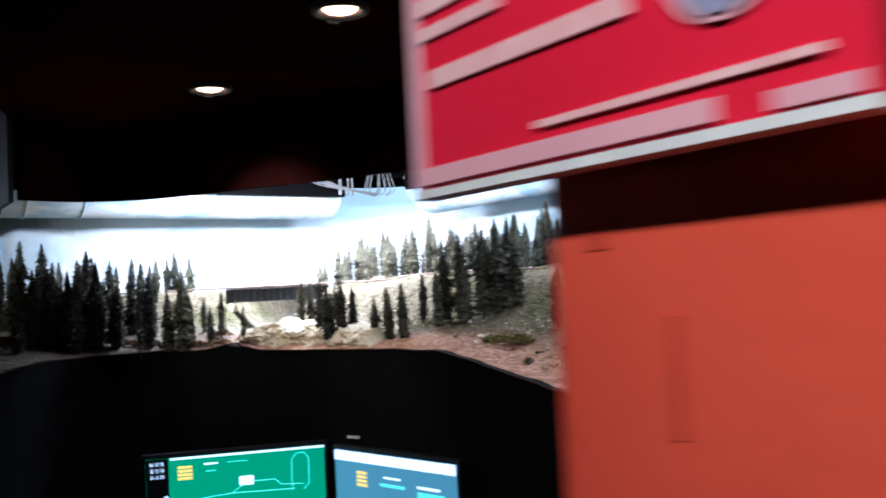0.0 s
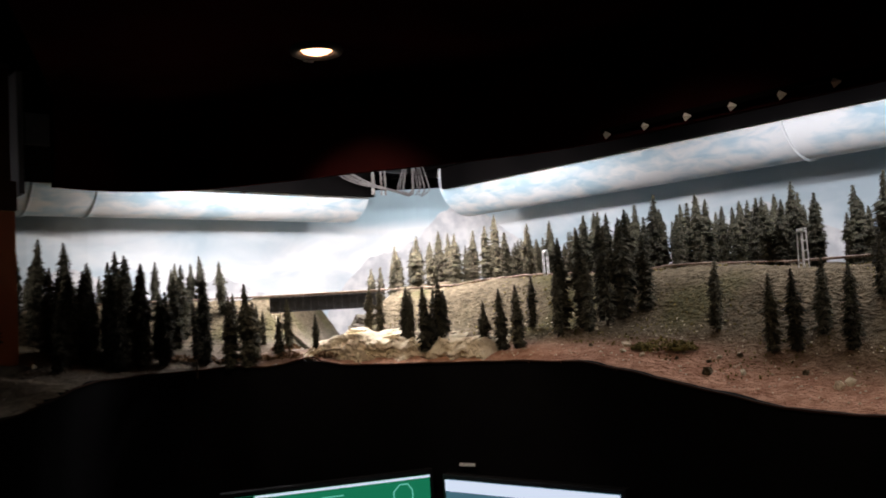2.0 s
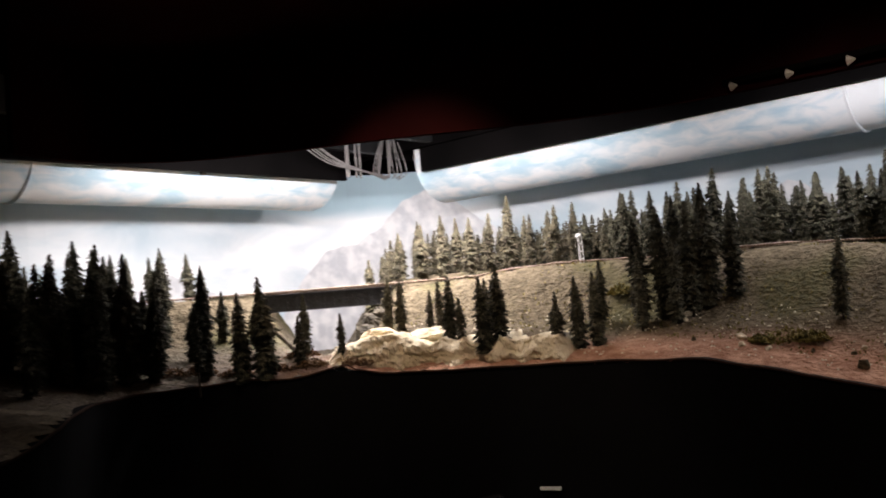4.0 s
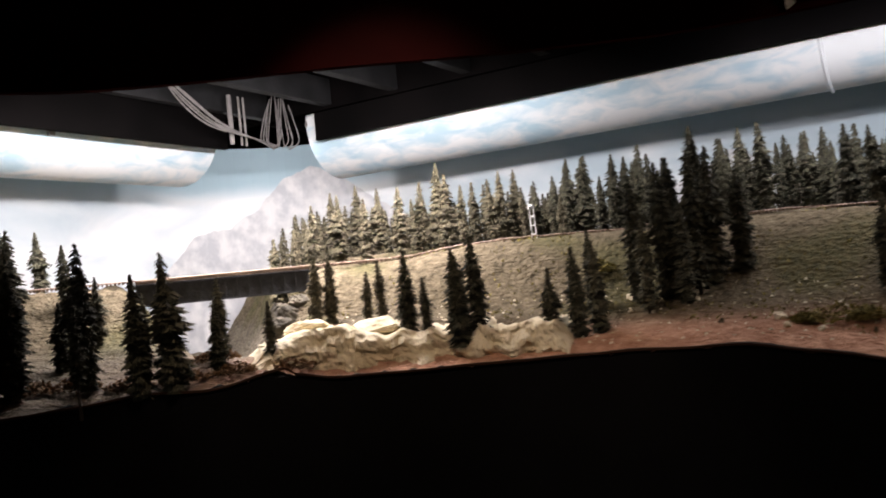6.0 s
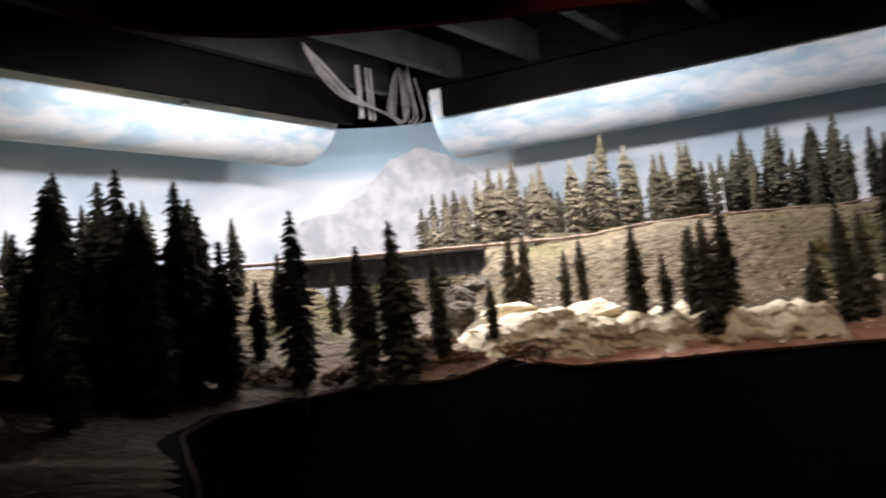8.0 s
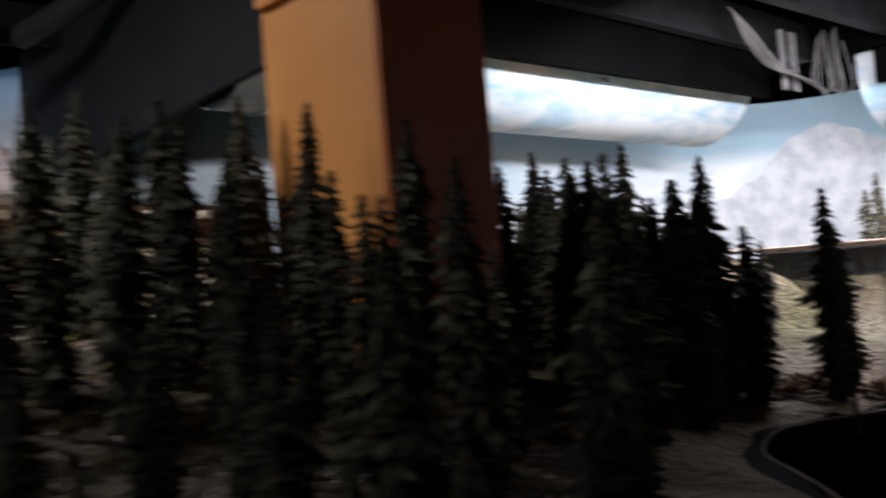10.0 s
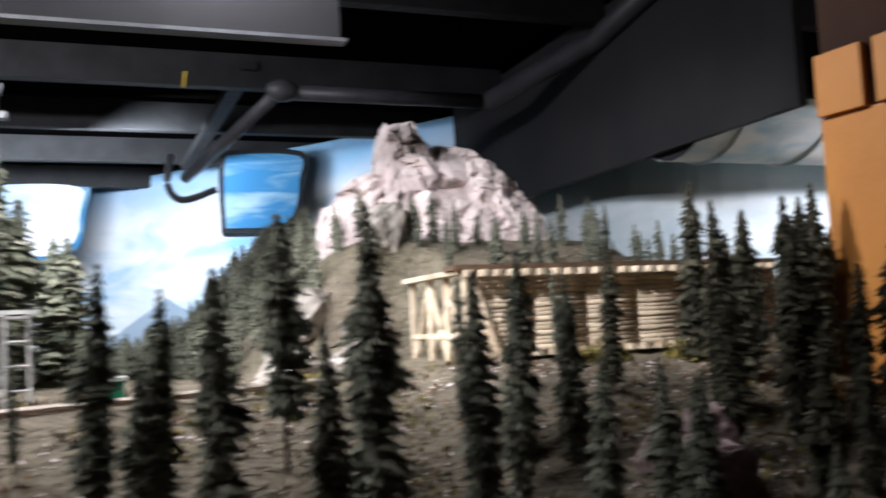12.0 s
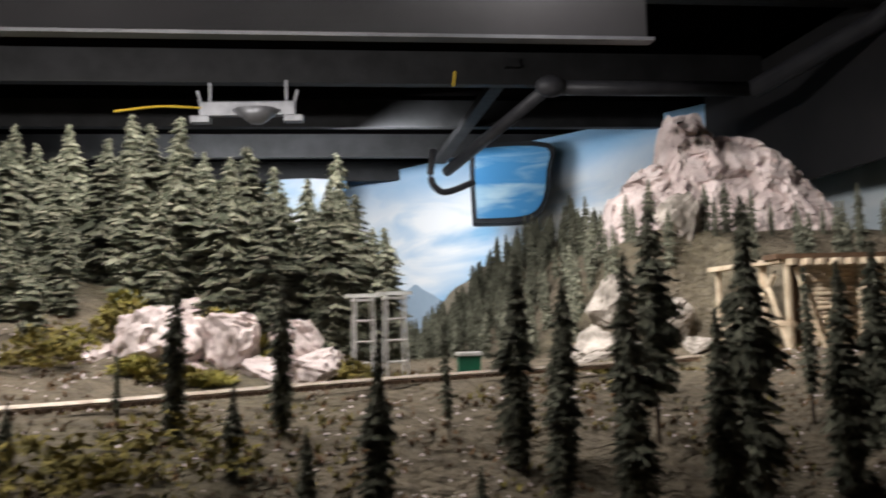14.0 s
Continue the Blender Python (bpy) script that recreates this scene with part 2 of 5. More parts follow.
def earth_material():
    """Tan earth, reddish dirt and olive turf, mixed by the zones that the land lays down and by noise."""
    m = bpy.data.materials.new("scenery_earth")
    m.use_nodes = True
    nt = m.node_tree
    b = nt.nodes["Principled BSDF"]
    b.inputs["Roughness"].default_value = 0.95
    b.inputs["Specular IOR Level"].default_value = 0.1
    co = nt.nodes.new("ShaderNodeTexCoord")
    at = nt.nodes.new("ShaderNodeAttribute")
    at.attribute_name = "zone"
    sep = nt.nodes.new("ShaderNodeSeparateColor")
    nt.links.new(at.outputs["Color"], sep.inputs["Color"])

    def speckle(scale, a, c, lo, hi):
        n, r = nt.nodes.new("ShaderNodeTexNoise"), nt.nodes.new("ShaderNodeValToRGB")
        n.inputs["Scale"].default_value, n.inputs["Detail"].default_value, n.inputs["Roughness"].default_value = scale, 8, 0.7
        nt.links.new(co.outputs["Object"], n.inputs["Vector"])
        r.color_ramp.elements[0].position, r.color_ramp.elements[1].position = lo, hi
        r.color_ramp.elements[0].color, r.color_ramp.elements[1].color = (*a, 1), (*c, 1)
        nt.links.new(n.outputs["Fac"], r.inputs["Fac"])
        return r.outputs["Color"]

    def mixed(fac, a, c):
        mx = nt.nodes.new("ShaderNodeMix")
        mx.data_type = "RGBA"
        nt.links.new(fac, mx.inputs["Factor"])
        nt.links.new(a, mx.inputs["A"])
        nt.links.new(c, mx.inputs["B"])
        return mx.outputs["Result"]

    tan = speckle(38, (0.060, 0.047, 0.028), (0.175, 0.140, 0.090), 0.35, 0.65)
    dirt = speckle(22, (0.30, 0.14, 0.085), (0.62, 0.36, 0.24), 0.35, 0.68)
    turf = speckle(55, (0.035, 0.036, 0.015), (0.15, 0.13, 0.06), 0.35, 0.68)
    gravel = speckle(130, (0.15, 0.13, 0.11), (0.47, 0.42, 0.365), 0.35, 0.65)
    out = mixed(sep.outputs["Red"], tan, dirt)
    out = mixed(sep.outputs["Green"], out, turf)
    out = mixed(sep.outputs["Blue"], out, gravel)
    nt.links.new(out, b.inputs["Base Color"])
    bn, bp = nt.nodes.new("ShaderNodeTexNoise"), nt.nodes.new("ShaderNodeBump")
    bn.inputs["Scale"].default_value, bn.inputs["Detail"].default_value = 75, 9
    bp.inputs["Strength"].default_value, bp.inputs["Distance"].default_value = 0.9, 0.012
    nt.links.new(co.outputs["Object"], bn.inputs["Vector"])
    nt.links.new(bn.outputs["Fac"], bp.inputs["Height"])
    # plaster folds lying along the slopes
    wm, wn, wb = nt.nodes.new("ShaderNodeMapping"), nt.nodes.new("ShaderNodeTexNoise"), nt.nodes.new("ShaderNodeBump")
    wm.inputs["Scale"].default_value = (1, 1, 3.2)
    wn.inputs["Scale"].default_value, wn.inputs["Detail"].default_value, wn.inputs["Distortion"].default_value = 22, 3, 1.2
    wb.inputs["Strength"].default_value, wb.inputs["Distance"].default_value = 0.8, 0.02
    nt.links.new(co.outputs["Object"], wm.inputs["Vector"])
    nt.links.new(wm.outputs["Vector"], wn.inputs["Vector"])
    nt.links.new(wn.outputs["Fac"], wb.inputs["Height"])
    nt.links.new(wb.outputs["Normal"], bp.inputs["Normal"])
    nt.links.new(bp.outputs["Normal"], b.inputs["Normal"])
    return m


M_EARTH = earth_material()
M_MOUNT = mat("painted_mountain", (0.66, 0.655, 0.65), (0.46, 0.47, 0.49), 15, 0.8, detail=10, mix=(0.38, 0.62))
M_FARMOUNT = mat("painted_far_mountain", (0.36, 0.44, 0.52), (0.30, 0.38, 0.46), 5, 0.8)
M_SCREEN_G = glow("screen_green", (0.005, 0.16, 0.075), 1.0)
M_SCREEN_B = glow("screen_blue_grey", (0.05, 0.13, 0.17), 1.0)
M_SCREEN_W = glow("screen_white", (0.62, 0.72, 0.85), 1.0)
M_SCREEN_Y = glow("screen_yellow", (0.65, 0.42, 0.08), 1.0)
M_SCREEN_L = glow("screen_line", (0.12, 0.50, 0.38), 1.0)
M_PLASTIC = mat("black_plastic", (0.015, 0.015, 0.017), (0.012, 0.012, 0.013), 30, 0.4)
M_BULB = glow("lamp_bulb", (1.0, 0.50, 0.26), 5.0)
M_SIGNRED = mat("red_sign_print", (0.66, 0.012, 0.040), (0.60, 0.010, 0.034), 6, 0.35)
M_SIGNPINK = mat("pale_pink_print", (0.72, 0.38, 0.42), (0.66, 0.33, 0.37), 12, 0.4)
M_SIGNWHITE = mat("white_print", (0.78, 0.50, 0.48), (0.70, 0.36, 0.36), 40, 0.4)
M_SIGNBLUE = mat("blue_grey_print", (0.20, 0.22, 0.36), (0.35, 0.33, 0.42), 18, 0.4)
M_BUSH = mat("yellow_green_scrub", (0.27, 0.215, 0.055), (0.10, 0.09, 0.028), 60, 0.95, bump=0.8)
M_MOSS = mat("mossy_foam", (0.36, 0.31, 0.07), (0.15, 0.14, 0.035), 70, 0.95, bump=0.8)
M_SCRUB = mat("brown_scrub", (0.20, 0.11, 0.05), (0.10, 0.06, 0.03), 60, 0.95, bump=0.8)
M_MAROON = mat("maroon_ceiling_paint", (0.030, 0.005, 0.005), (0.007, 0.002, 0.002), 2, 0.9, bump=0.1, spec=0.0)
M_TOWER = mat("pale_grey_tower", (0.66, 0.65, 0.62), (0.46, 0.45, 0.43), 40, 0.6)
M_TRUCK = mat("green_painted_metal", (0.02, 0.15, 0.08), (0.015, 0.10, 0.055), 40, 0.5)
M_WHITE = mat("off_white_paint", (0.72, 0.72, 0.68), (0.6, 0.6, 0.57), 40, 0.6)
M_YELLOW = mat("yellow_tag", (0.70, 0.50, 0.05), (0.55, 0.38, 0.04), 40, 0.6)
M_DUCTIN = mat("dark_duct_inside", (0.015, 0.017, 0.02), (0.01, 0.01, 0.012), 10, 0.8)
M_CONDUIT = mat("black_conduit", (0.05, 0.05, 0.055), (0.035, 0.035, 0.04), 20, 0.45)
M_PINKROCK = mat("pink_ravine_rock", (0.48, 0.36, 0.345), (0.24, 0.17, 0.165), 22, 0.9, bump=0.9, bump_scale=60)

# ---- mesh helpers ----


def part(name, bm, material, parent=None, label="", smooth=False):
    me = bpy.data.meshes.new(name)
    bm.to_mesh(me)
    bm.free()
    if smooth:
        me.polygons.foreach_set("use_smooth", [True] * len(me.polygons))
    me.materials.append(material)
    ob = new(name, me)
    if parent:
        ob.parent = parent
    if label:
        tagged(ob, label)
    return ob


def empty(name, m, label, category, group=""):
    ob = new(name)
    ob.empty_display_size = 0.05
    ob.matrix_world = m
    return tagged(ob, label, category, group)


def add_box(bm, size, at=(0, 0, 0), rot=(0, 0, 0), bevel=0.0):
    r = bmesh.ops.create_cube(bm, size=1.0, matrix=pose(*at, *rot) @ Matrix.Diagonal((*size, 1)))
    if bevel:
        edges = list({e for v in r["verts"] for e in v.link_edges})
        bmesh.ops.bevel(bm, geom=edges, offset=bevel, segments=2, affect="EDGES", profile=0.7)


def box(size, at=(0, 0, 0), rot=(0, 0, 0), bevel=0.0):
    bm = bmesh.new()
    add_box(bm, size, at, rot, bevel)
    return bm


def add_rod(bm, a, b, r0, r1=None, sides=10):
    a, b = Vector(a), Vector(b)
    m = Matrix.Translation((a + b) / 2) @ (b - a).to_track_quat("Z", "Y").to_matrix().to_4x4()
    bmesh.ops.create_cone(bm, cap_ends=True, segments=sides, radius1=r0, radius2=r0 if r1 is None else r1, depth=(b - a).length, matrix=m)


def rod(a, b, r0, r1=None, sides=10):
    bm = bmesh.new()
    add_rod(bm, a, b, r0, r1, sides)
    return bm


def add_tube(bm, pts, radius, sides=8, caps=True):
    pts = [Vector(p) for p in pts]
    rings = []
    for i, p in enumerate(pts):
        d = (pts[min(i + 1, len(pts) - 1)] - pts[max(i - 1, 0)]).normalized()
        q = d.to_track_quat("Z", "Y").to_matrix()
        rings.append([bm.verts.new(p + q @ Vector((radius * math.cos(k * math.tau / sides), radius * math.sin(k * math.tau / sides), 0))) for k in range(sides)])
    for r0, r1 in zip(rings, rings[1:]):
        for k in range(sides):
            bm.faces.new((r0[k], r0[(k + 1) % sides], r1[(k + 1) % sides], r1[k]))
    if caps:
        bm.faces.new(rings[0][::-1])
        bm.faces.new(rings[-1])


def smoothstep(a, b, x):
    t = min(1.0, max(0.0, (x - a) / (b - a)))
    return t * t * (3 - 2 * t)


def lerp(a, b, t):
    return a + (b - a) * t


def along(points, steps):
    """Catmull-Rom through the points."""
    pts = [Vector(p) for p in points]
    out = []
    for i in range(len(pts) - 1):
        p0, p1, p2, p3 = pts[max(i - 1, 0)], pts[i], pts[i + 1], pts[min(i + 2, len(pts) - 1)]
        for k in range(steps):
            t = k / steps
            out.append(0.5 * (2 * p1 + (p2 - p0) * t + (2 * p0 - 5 * p1 + 4 * p2 - p3) * t * t + (3 * p1 - p0 - 3 * p2 + p3) * t ** 3))
    return out + [pts[-1]]


SEGMENTS = {}


def nearest(p, line):
    """Distance from p to a polyline, how far along it, and on which side (above zero: left)."""
    key = id(line)
    if key not in SEGMENTS:
        a = np.array([(q.x, q.y) for q in line])
        d = a[1:] - a[:-1]
        SEGMENTS[key] = (a[:-1].copy(), d, (d * d).sum(1))
    a, d, n = SEGMENTS[key]
    q = np.array((p.x, p.y)) - a
    t = np.clip((q * d).sum(1) / n, 0, 1)
    off = q - d * t[:, None]
    dist = (off * off).sum(1)
    i = int(dist.argmin())
    return math.sqrt(dist[i]), i + float(t[i]), 1 if d[i, 0] * off[i, 1] - d[i, 1] * off[i, 0] > 0 else -1


# ---- the lie of the land ----
EDGE = along([(1.99, -1.6), (1.99, 1.2), (1.99, 1.9), (1.97, 2.25), (1.92, 2.48), (1.84, 2.68), (1.77, 2.86), (1.67, 3.04), (1.55, 3.15), (1.44, 3.22), (1.34, 3.34), (1.18, 3.39), (1.02, 3.33), (0.88, 3.18), (0.76, 3.04), (0.60, 2.95), (0.3, 2.98), (-0.6, 3.0), (-2.6, 3.0)], 8)
CREST = along([(2.52, -1.6), (2.52, 1.6), (2.56, 2.3), (2.50, 2.8), (2.40, 3.08), (2.28, 3.34), (2.153, 3.487), (1.835, 3.78), (1.5, 3.95), (1.1, 3.97), (0.8, 3.90), (0.62, 3.86)], 8)
TRACK2 = along([(-2.6, 2.95), (-1.5, 3.18), (-0.85, 3.44), (-0.54, 3.63), (-0.2, 3.80), (0.02, 3.93), (0.10, 4.03)], 8)


def rim(x, y):
    """Height of the scenery's front edge."""
    z = lerp(1.305, 1.42, smoothstep(1.55, 2.42, y)) if x > 1.6 else 1.432
    z += 0.022 * math.exp(-((x - 1.60) ** 2 + (y - 3.12) ** 2) / 0.006)
    return z - 0.06 * smoothstep(0.9, 0.5, x)


def land(x, y):
    p = Vector((x, y))
    n = noise.noise((x * 3.1, y * 3.1, 0.3)) * 0.012 + noise.noise((x * 11, y * 11, 2.0)) * 0.008
    n += noise.noise((x * 34, y * 34, 5.0)) * 0.005 + noise.noise((x * 70, y * 70, 3.0)) * 0.003
    de = nearest(p, EDGE)[0]
    low = rim(x, y) + 0.30 * min(de, 0.30)
    n *= smoothstep(0.0, 0.12, de)
    z = low
    if x > 0.55:
        d, s, side = nearest(p, CREST)
        d *= side  # above zero: in front of the crest
        if y < 2.0:
            d = 2.52 - x
        top = lerp(1.655, 1.69, smoothstep(1.8, 2.4, y)) if x > 2.2 else 1.665
        top = lerp(top, 1.668, smoothstep(3.0, 3.4, y))
        z = lerp(top, low, smoothstep(-0.02, 0.30, d))
        if d < 0:
            z += 0.075 * smoothstep(0.08, 0.40, -d) * smoothstep(2.15, 2.5, x) * smoothstep(2.9, 3.3, y)
        # gorge under the bridge
        g, ax = Vector((1.995, 3.635)), Vector((0.66, 0.75)).normalized()
        q = p - g
        across, run = abs(q.x * ax.y - q.y * ax.x), q.dot(ax)
        if -0.45 < run:
            floor_z = 1.45 - 0.05 * smoothstep(0.0, 0.6, run)
            z = min(z, lerp(floor_z, 1.70, smoothstep(0.06, 0.32, across + 0.03 * noise.noise((x * 9, y * 9, 6)))))
    if x < 0.75:
        # ledge carried by the crib wall, shelf of the second line, hills behind
        dt, _, st = nearest(p, TRACK2)
        dt *= st
        front = lerp(low, 1.632, smoothstep(3.15, 3.80, y))
        shelf = 1.612 if dt > -0.03 else lerp(1.606, 1.44, smoothstep(0.03, 0.52, -dt))
        zz = lerp(front, shelf, smoothstep(0.15, -0.05, x))
        if y > 3.87 and x > 0.165:
            zz = 1.765 + 0.09 * smoothstep(3.95, 4.35, y)
        elif dt > 0.03 and x <= 0.165:
            zz = 1.612 + 0.24 * smoothstep(-0.10, 0.35, x) * smoothstep(4.0, 4.5, y)
            zz += 0.12 * smoothstep(-0.50, -0.85, x) * smoothstep(0.22, 0.60, dt)
            zz += 0.03 * smoothstep(-0.42, -0.62, x) * smoothstep(0.10, 0.3, dt)
            zz += 0.24 * smoothstep(-0.38, 0.25, x) * smoothstep(4.5, 5.0, y) - 0.06 * smoothstep(4.3, 5.0, y)
            zz = lerp(zz, max(zz, 1.765 + 0.09 * smoothstep(3.95, 4.35, y)), smoothstep(-0.16, 0.128, x) * smoothstep(4.10, 4.28, y))
        z = zz if x < 0.6 else lerp(zz, z, smoothstep(0.6, 0.75, x))
    return z + n


def zone(x, y, z):
    """Red: dirt, green: turf, blue: gravel."""
    n = noise.noise((x * 4, y * 4, 7.0)) * 0.5 + 0.5
    de = nearest(Vector((x, y)), EDGE)[0]
    if x > 0.7:
        # less pale dirt below x 1.6: darker ground stands in for the dim light there
        dirt = smoothstep(0.42, 0.12, de) * smoothstep(1.52, 1.44, z) * (0.2 + 0.8 * smoothstep(1.3, 1.6, x))
        turf = smoothstep(0.45, 0.7, n) * (1 - dirt) * 0.9
        return dirt, turf, 0.55 * smoothstep(2.9, 3.2, y) * smoothstep(1.58, 1.48, z)
    return 0.06, 0.25 + smoothstep(0.45, 0.7, n) * 0.5, 0.5


def terrain():
    step = 0.026
    xs = np.arange(-2.6, 3.56, step)
    ys = np.arange(-1.6, 6.6, step)
    bm = bmesh.new()
    col = bm.loops.layers.color.new("zone")
    grid, shade = {}, {}
    for i, x in enumerate(xs):
        for j, y in enumerate(ys):
            if (y < 2.9 and x < 1.7) or (y > 4.82 and x > 1.3):
                continue
            d, s, side = nearest(Vector((x, y)), EDGE)
            if side > 0 and d > 0.004 and x > -2.7:
                continue
            z = land(x, y)
            v = grid[i, j] = bm.verts.new((x, y, z))
            shade[v] = zone(x, y, z)
    for (i, j), v in list(grid.items()):
        q = [v, grid.get((i + 1, j)), grid.get((i + 1, j + 1)), grid.get((i, j + 1))]
        if all(q):
            f = bm.faces.new(q)
            for lp in f.loops:
                lp[col] = (*shade[lp.vert], 1)
    return tagged(part("ground", bm, M_EARTH, smooth=True), "model landscape of tan earth, turf and gravel", "scenery", kind="structure")


terrain()


def band(name, line, low, high, thick, material, label, category, inward=True):
    """A standing board along a plan line; low and high give its heights."""
    bm = bmesh.new()
    rows = []
    for i, p in enumerate(line):
        d = (line[min(i + 1, len(line) - 1)] - line[max(i - 1, 0)]).normalized()
        nrm = Vector((d.y, -d.x)) * (thick if inward else -thick)
        q = p + nrm
        z0, z1 = low(p, q), high(p, q)
        rows.append([bm.verts.new(v) for v in ((p.x, p.y, z0), (p.x, p.y, z1), (q.x, q.y, z1), (q.x, q.y, z0))])
    for a, b in zip(rows, rows[1:]):
        for k in range(4):
            bm.faces.new((a[k], b[k], b[(k + 1) % 4], a[(k + 1) % 4]))
    bm.faces.new(rows[0][::-1])
    bm.faces.new(rows[-1])
    bmesh.ops.recalc_face_normals(bm, faces=bm.faces[:])
    return tagged(part(name, bm, material), label, category, kind="structure")


band("fascia_board", EDGE, lambda p, q: 0.45, lambda p, q: rim(q.x, q.y) + 0.007 + 0.006 * noise.noise((p.x * 9, p.y * 9, 1)), 0.045, M_FASCIA, "black hardboard fascia with a wavy top round the scenery", "fascia")

band("trim_fascia_edge", EDGE, lambda p, q: rim(q.x, q.y) + 0.004 + 0.006 * noise.noise((p.x * 9, p.y * 9, 1)), lambda p, q: rim(q.x, q.y) + 0.0085 + 0.006 * noise.noise((p.x * 9, p.y * 9, 1)), -0.004, M_UMBER, "raw brown edge of the fascia board", "trim")

# ---- walls, ceiling, valances ----
corner = [(3.56 - 0.6 + 0.6 * math.cos(a * math.pi / 24), 4.80 - 0.6 + 0.6 * math.sin(a * math.pi / 24)) for a in range(13)]
bend = [(1.60 - 0.45 * math.sin(a * math.pi / 20), 5.25 - 0.45 * math.cos(a * math.pi / 20)) for a in range(11)]
BACK_E = [Vector(p) for p in [(3.56, -1.75), (3.56, 1.0), (3.56, 3.4)] + corner + [(2.5, 4.80)] + bend + [(1.15, 5.6)]]
BACK_W = [Vector(p) for p in along([(1.15, 5.604), (0.8, 6.15), (0.2, 6.95), (-0.45, 7.8), (-1.4, 8.5), (-3.4, 8.9)], 4)]


def flat(v):
    return lambda p, q: v


band("wall_east", BACK_E, flat(0.0), flat(2.30), 0.03, M_SKY_N, "curved backdrop painted with pale clouds and sky", "backdrop")
band("wall_north", BACK_W, flat(0.0), flat(2.52), 0.03, M_SKY_W, "backdrop painted with blue sky and white clouds", "backdrop")
for nm, size, at in (("wall_far_east", (0.1, 11.4, 2.95), (3.75, 3.6, 1.475)), ("wall_far_north", (7.3, 0.1, 2.95), (0.15, 9.3, 1.475)), ("wall_west", (0.1, 11.4, 2.95), (-3.5, 3.6, 1.475)), ("wall_south", (7.3, 0.1, 2.95), (0.15, -1.95, 1.475))):
    tagged(part(nm, box(size, at), M_BLACK), "plain black wall round the place", "wall", kind="structure")
tagged(part("floor", box((7.3, 11.4, 0.1), (0.15, 3.6, -0.05)), M_FLOOR), "dark carpet floor of the aisle", "floor", kind="structure")
tagged(part("ceiling", box((7.3, 11.4, 0.1), (0.15, 3.6, 3.0)), M_BLACK), "black painted ceiling", "ceiling", kind="structure")


def valance(name, a, b, z0, z1, material, label, thick=0.022):
    a, b = Vector(a), Vector(b)
    d = b - a
    bm = box((d.length, thick, z1 - z0), ((a.x + b.x) / 2, (a.y + b.y) / 2, (z0 + z1) / 2), (0, 0, math.degrees(math.atan2(d.y, d.x))), 0.003)
    return tagged(part(name, bm, material), label, "valance", kind="structure")


valance("valance_east", (2.98, -1.85), (2.98, 4.02), 2.196, 2.33, M_VALANCE, "black valance board hiding the scenery lights")
valance("valance_north", (0.99, 4.235), (2.70, 4.235), 2.173, 2.33, M_VALANCE, "black valance board hiding the scenery lights")
# added blockers: fill the dark gap and keep lamp light off the aisle
valance("valance_east_upper", (2.945, -1.85), (2.945, 4.4), 2.30, 2.95, M_BLACK, "added black board closing the dark gap over the valance")
valance("valance_north_upper", (0.99, 4.275), (3.4, 4.275), 2.30, 2.95, M_BLACK, "added black board closing the dark gap over the valance")
valance("valance_west", (0.96, 4.03), (0.96, 5.9), 2.095, 2.55, M_GREYBOARD, "dark grey valance board of the back bay")
valance("valance_front", (-3.4, 4.085), (0.018, 4.085), 2.177, 2.70, M_SOFFIT, "grey soffit board over the back bay")
tagged(part("trim_valance_front", box((3.43, 0.03, 0.006), (-1.69, 4.075, 2.174)), M_CONDUIT), "thin metal edge under the grey soffit board", "trim", kind="structure")

# soffit over the aisle, with its lip
soffit_line = [Vector((2.0, -1.85))] + along([(2.0, 1.2), (2.0, 1.9), (1.96, 2.3), (1.82, 2.62), (1.63, 2.92), (1.46, 3.22), (1.30, 3.42), (1.10, 3.50), (0.90, 3.46)], 5)
bm = bmesh.new()
plan = soffit_line + [Vector((0.75, 3.1)), Vector((0.45, 2.4)), Vector((-0.3, 1.8)), Vector((-0.3, -1.85))]
lo, hi = [bm.verts.new((p.x, p.y, 2.33)) for p in plan], [bm.verts.new((p.x, p.y, 2.42)) for p in plan]
bm.faces.new(lo[::-1])
bm.faces.new(hi)
for k in range(len(plan)):
    bm.faces.new((lo[k], lo[(k + 1) % len(plan)], hi[(k + 1) % len(plan)], hi[k]))
tagged(part("ceiling_aisle", bm, M_MAROON), "low dark maroon ceiling over the aisle", "ceiling", kind="structure")
band("trim_soffit_lip", soffit_line, flat(2.04), flat(2.40), 0.02, M_MAROON, "dark maroon valance hanging round the aisle ceiling", "trim")

# joists and deck over the back bay
for k, (yy, zz) in enumerate(((4.75, 2.50), (5.45, 2.46), (6.10, 2.46), (6.75, 2.46), (7.45, 2.46), (8.2, 2.46))):
    tagged(part("trim_joist", box((4.4, 0.045, 0.11), (-1.25, yy, zz + 0.055), bevel=0.004), M_JOIST), "painted ceiling joist over the back bay", "joist", kind="structure")
tagged(part("ceiling_deck", box((4.4, 5.2, 0.02), (-1.25, 6.7, 2.60)), M_BLACK), "black deck over the back bay", "ceiling", kind="structure")


for yy in (2.72, 3.02, 3.32, 3.62, 3.92):
    tagged(part("trim_joist", box((1.0 if yy < 3.5 else 1.3, 0.04, 0.10), (2.43 if yy < 3.5 else 2.28, yy, 2.36), bevel=0.004), M_JOIST), "dark painted joist in the open ceiling corner", "joist", kind="structure")
tagged(part("trim_header", box((1.9, 0.035, 0.12), (1.95, 4.17, 2.36), (0, 0, 2), 0.004), M_JOIST), "dark header beam over the north valance", "beam", kind="structure")

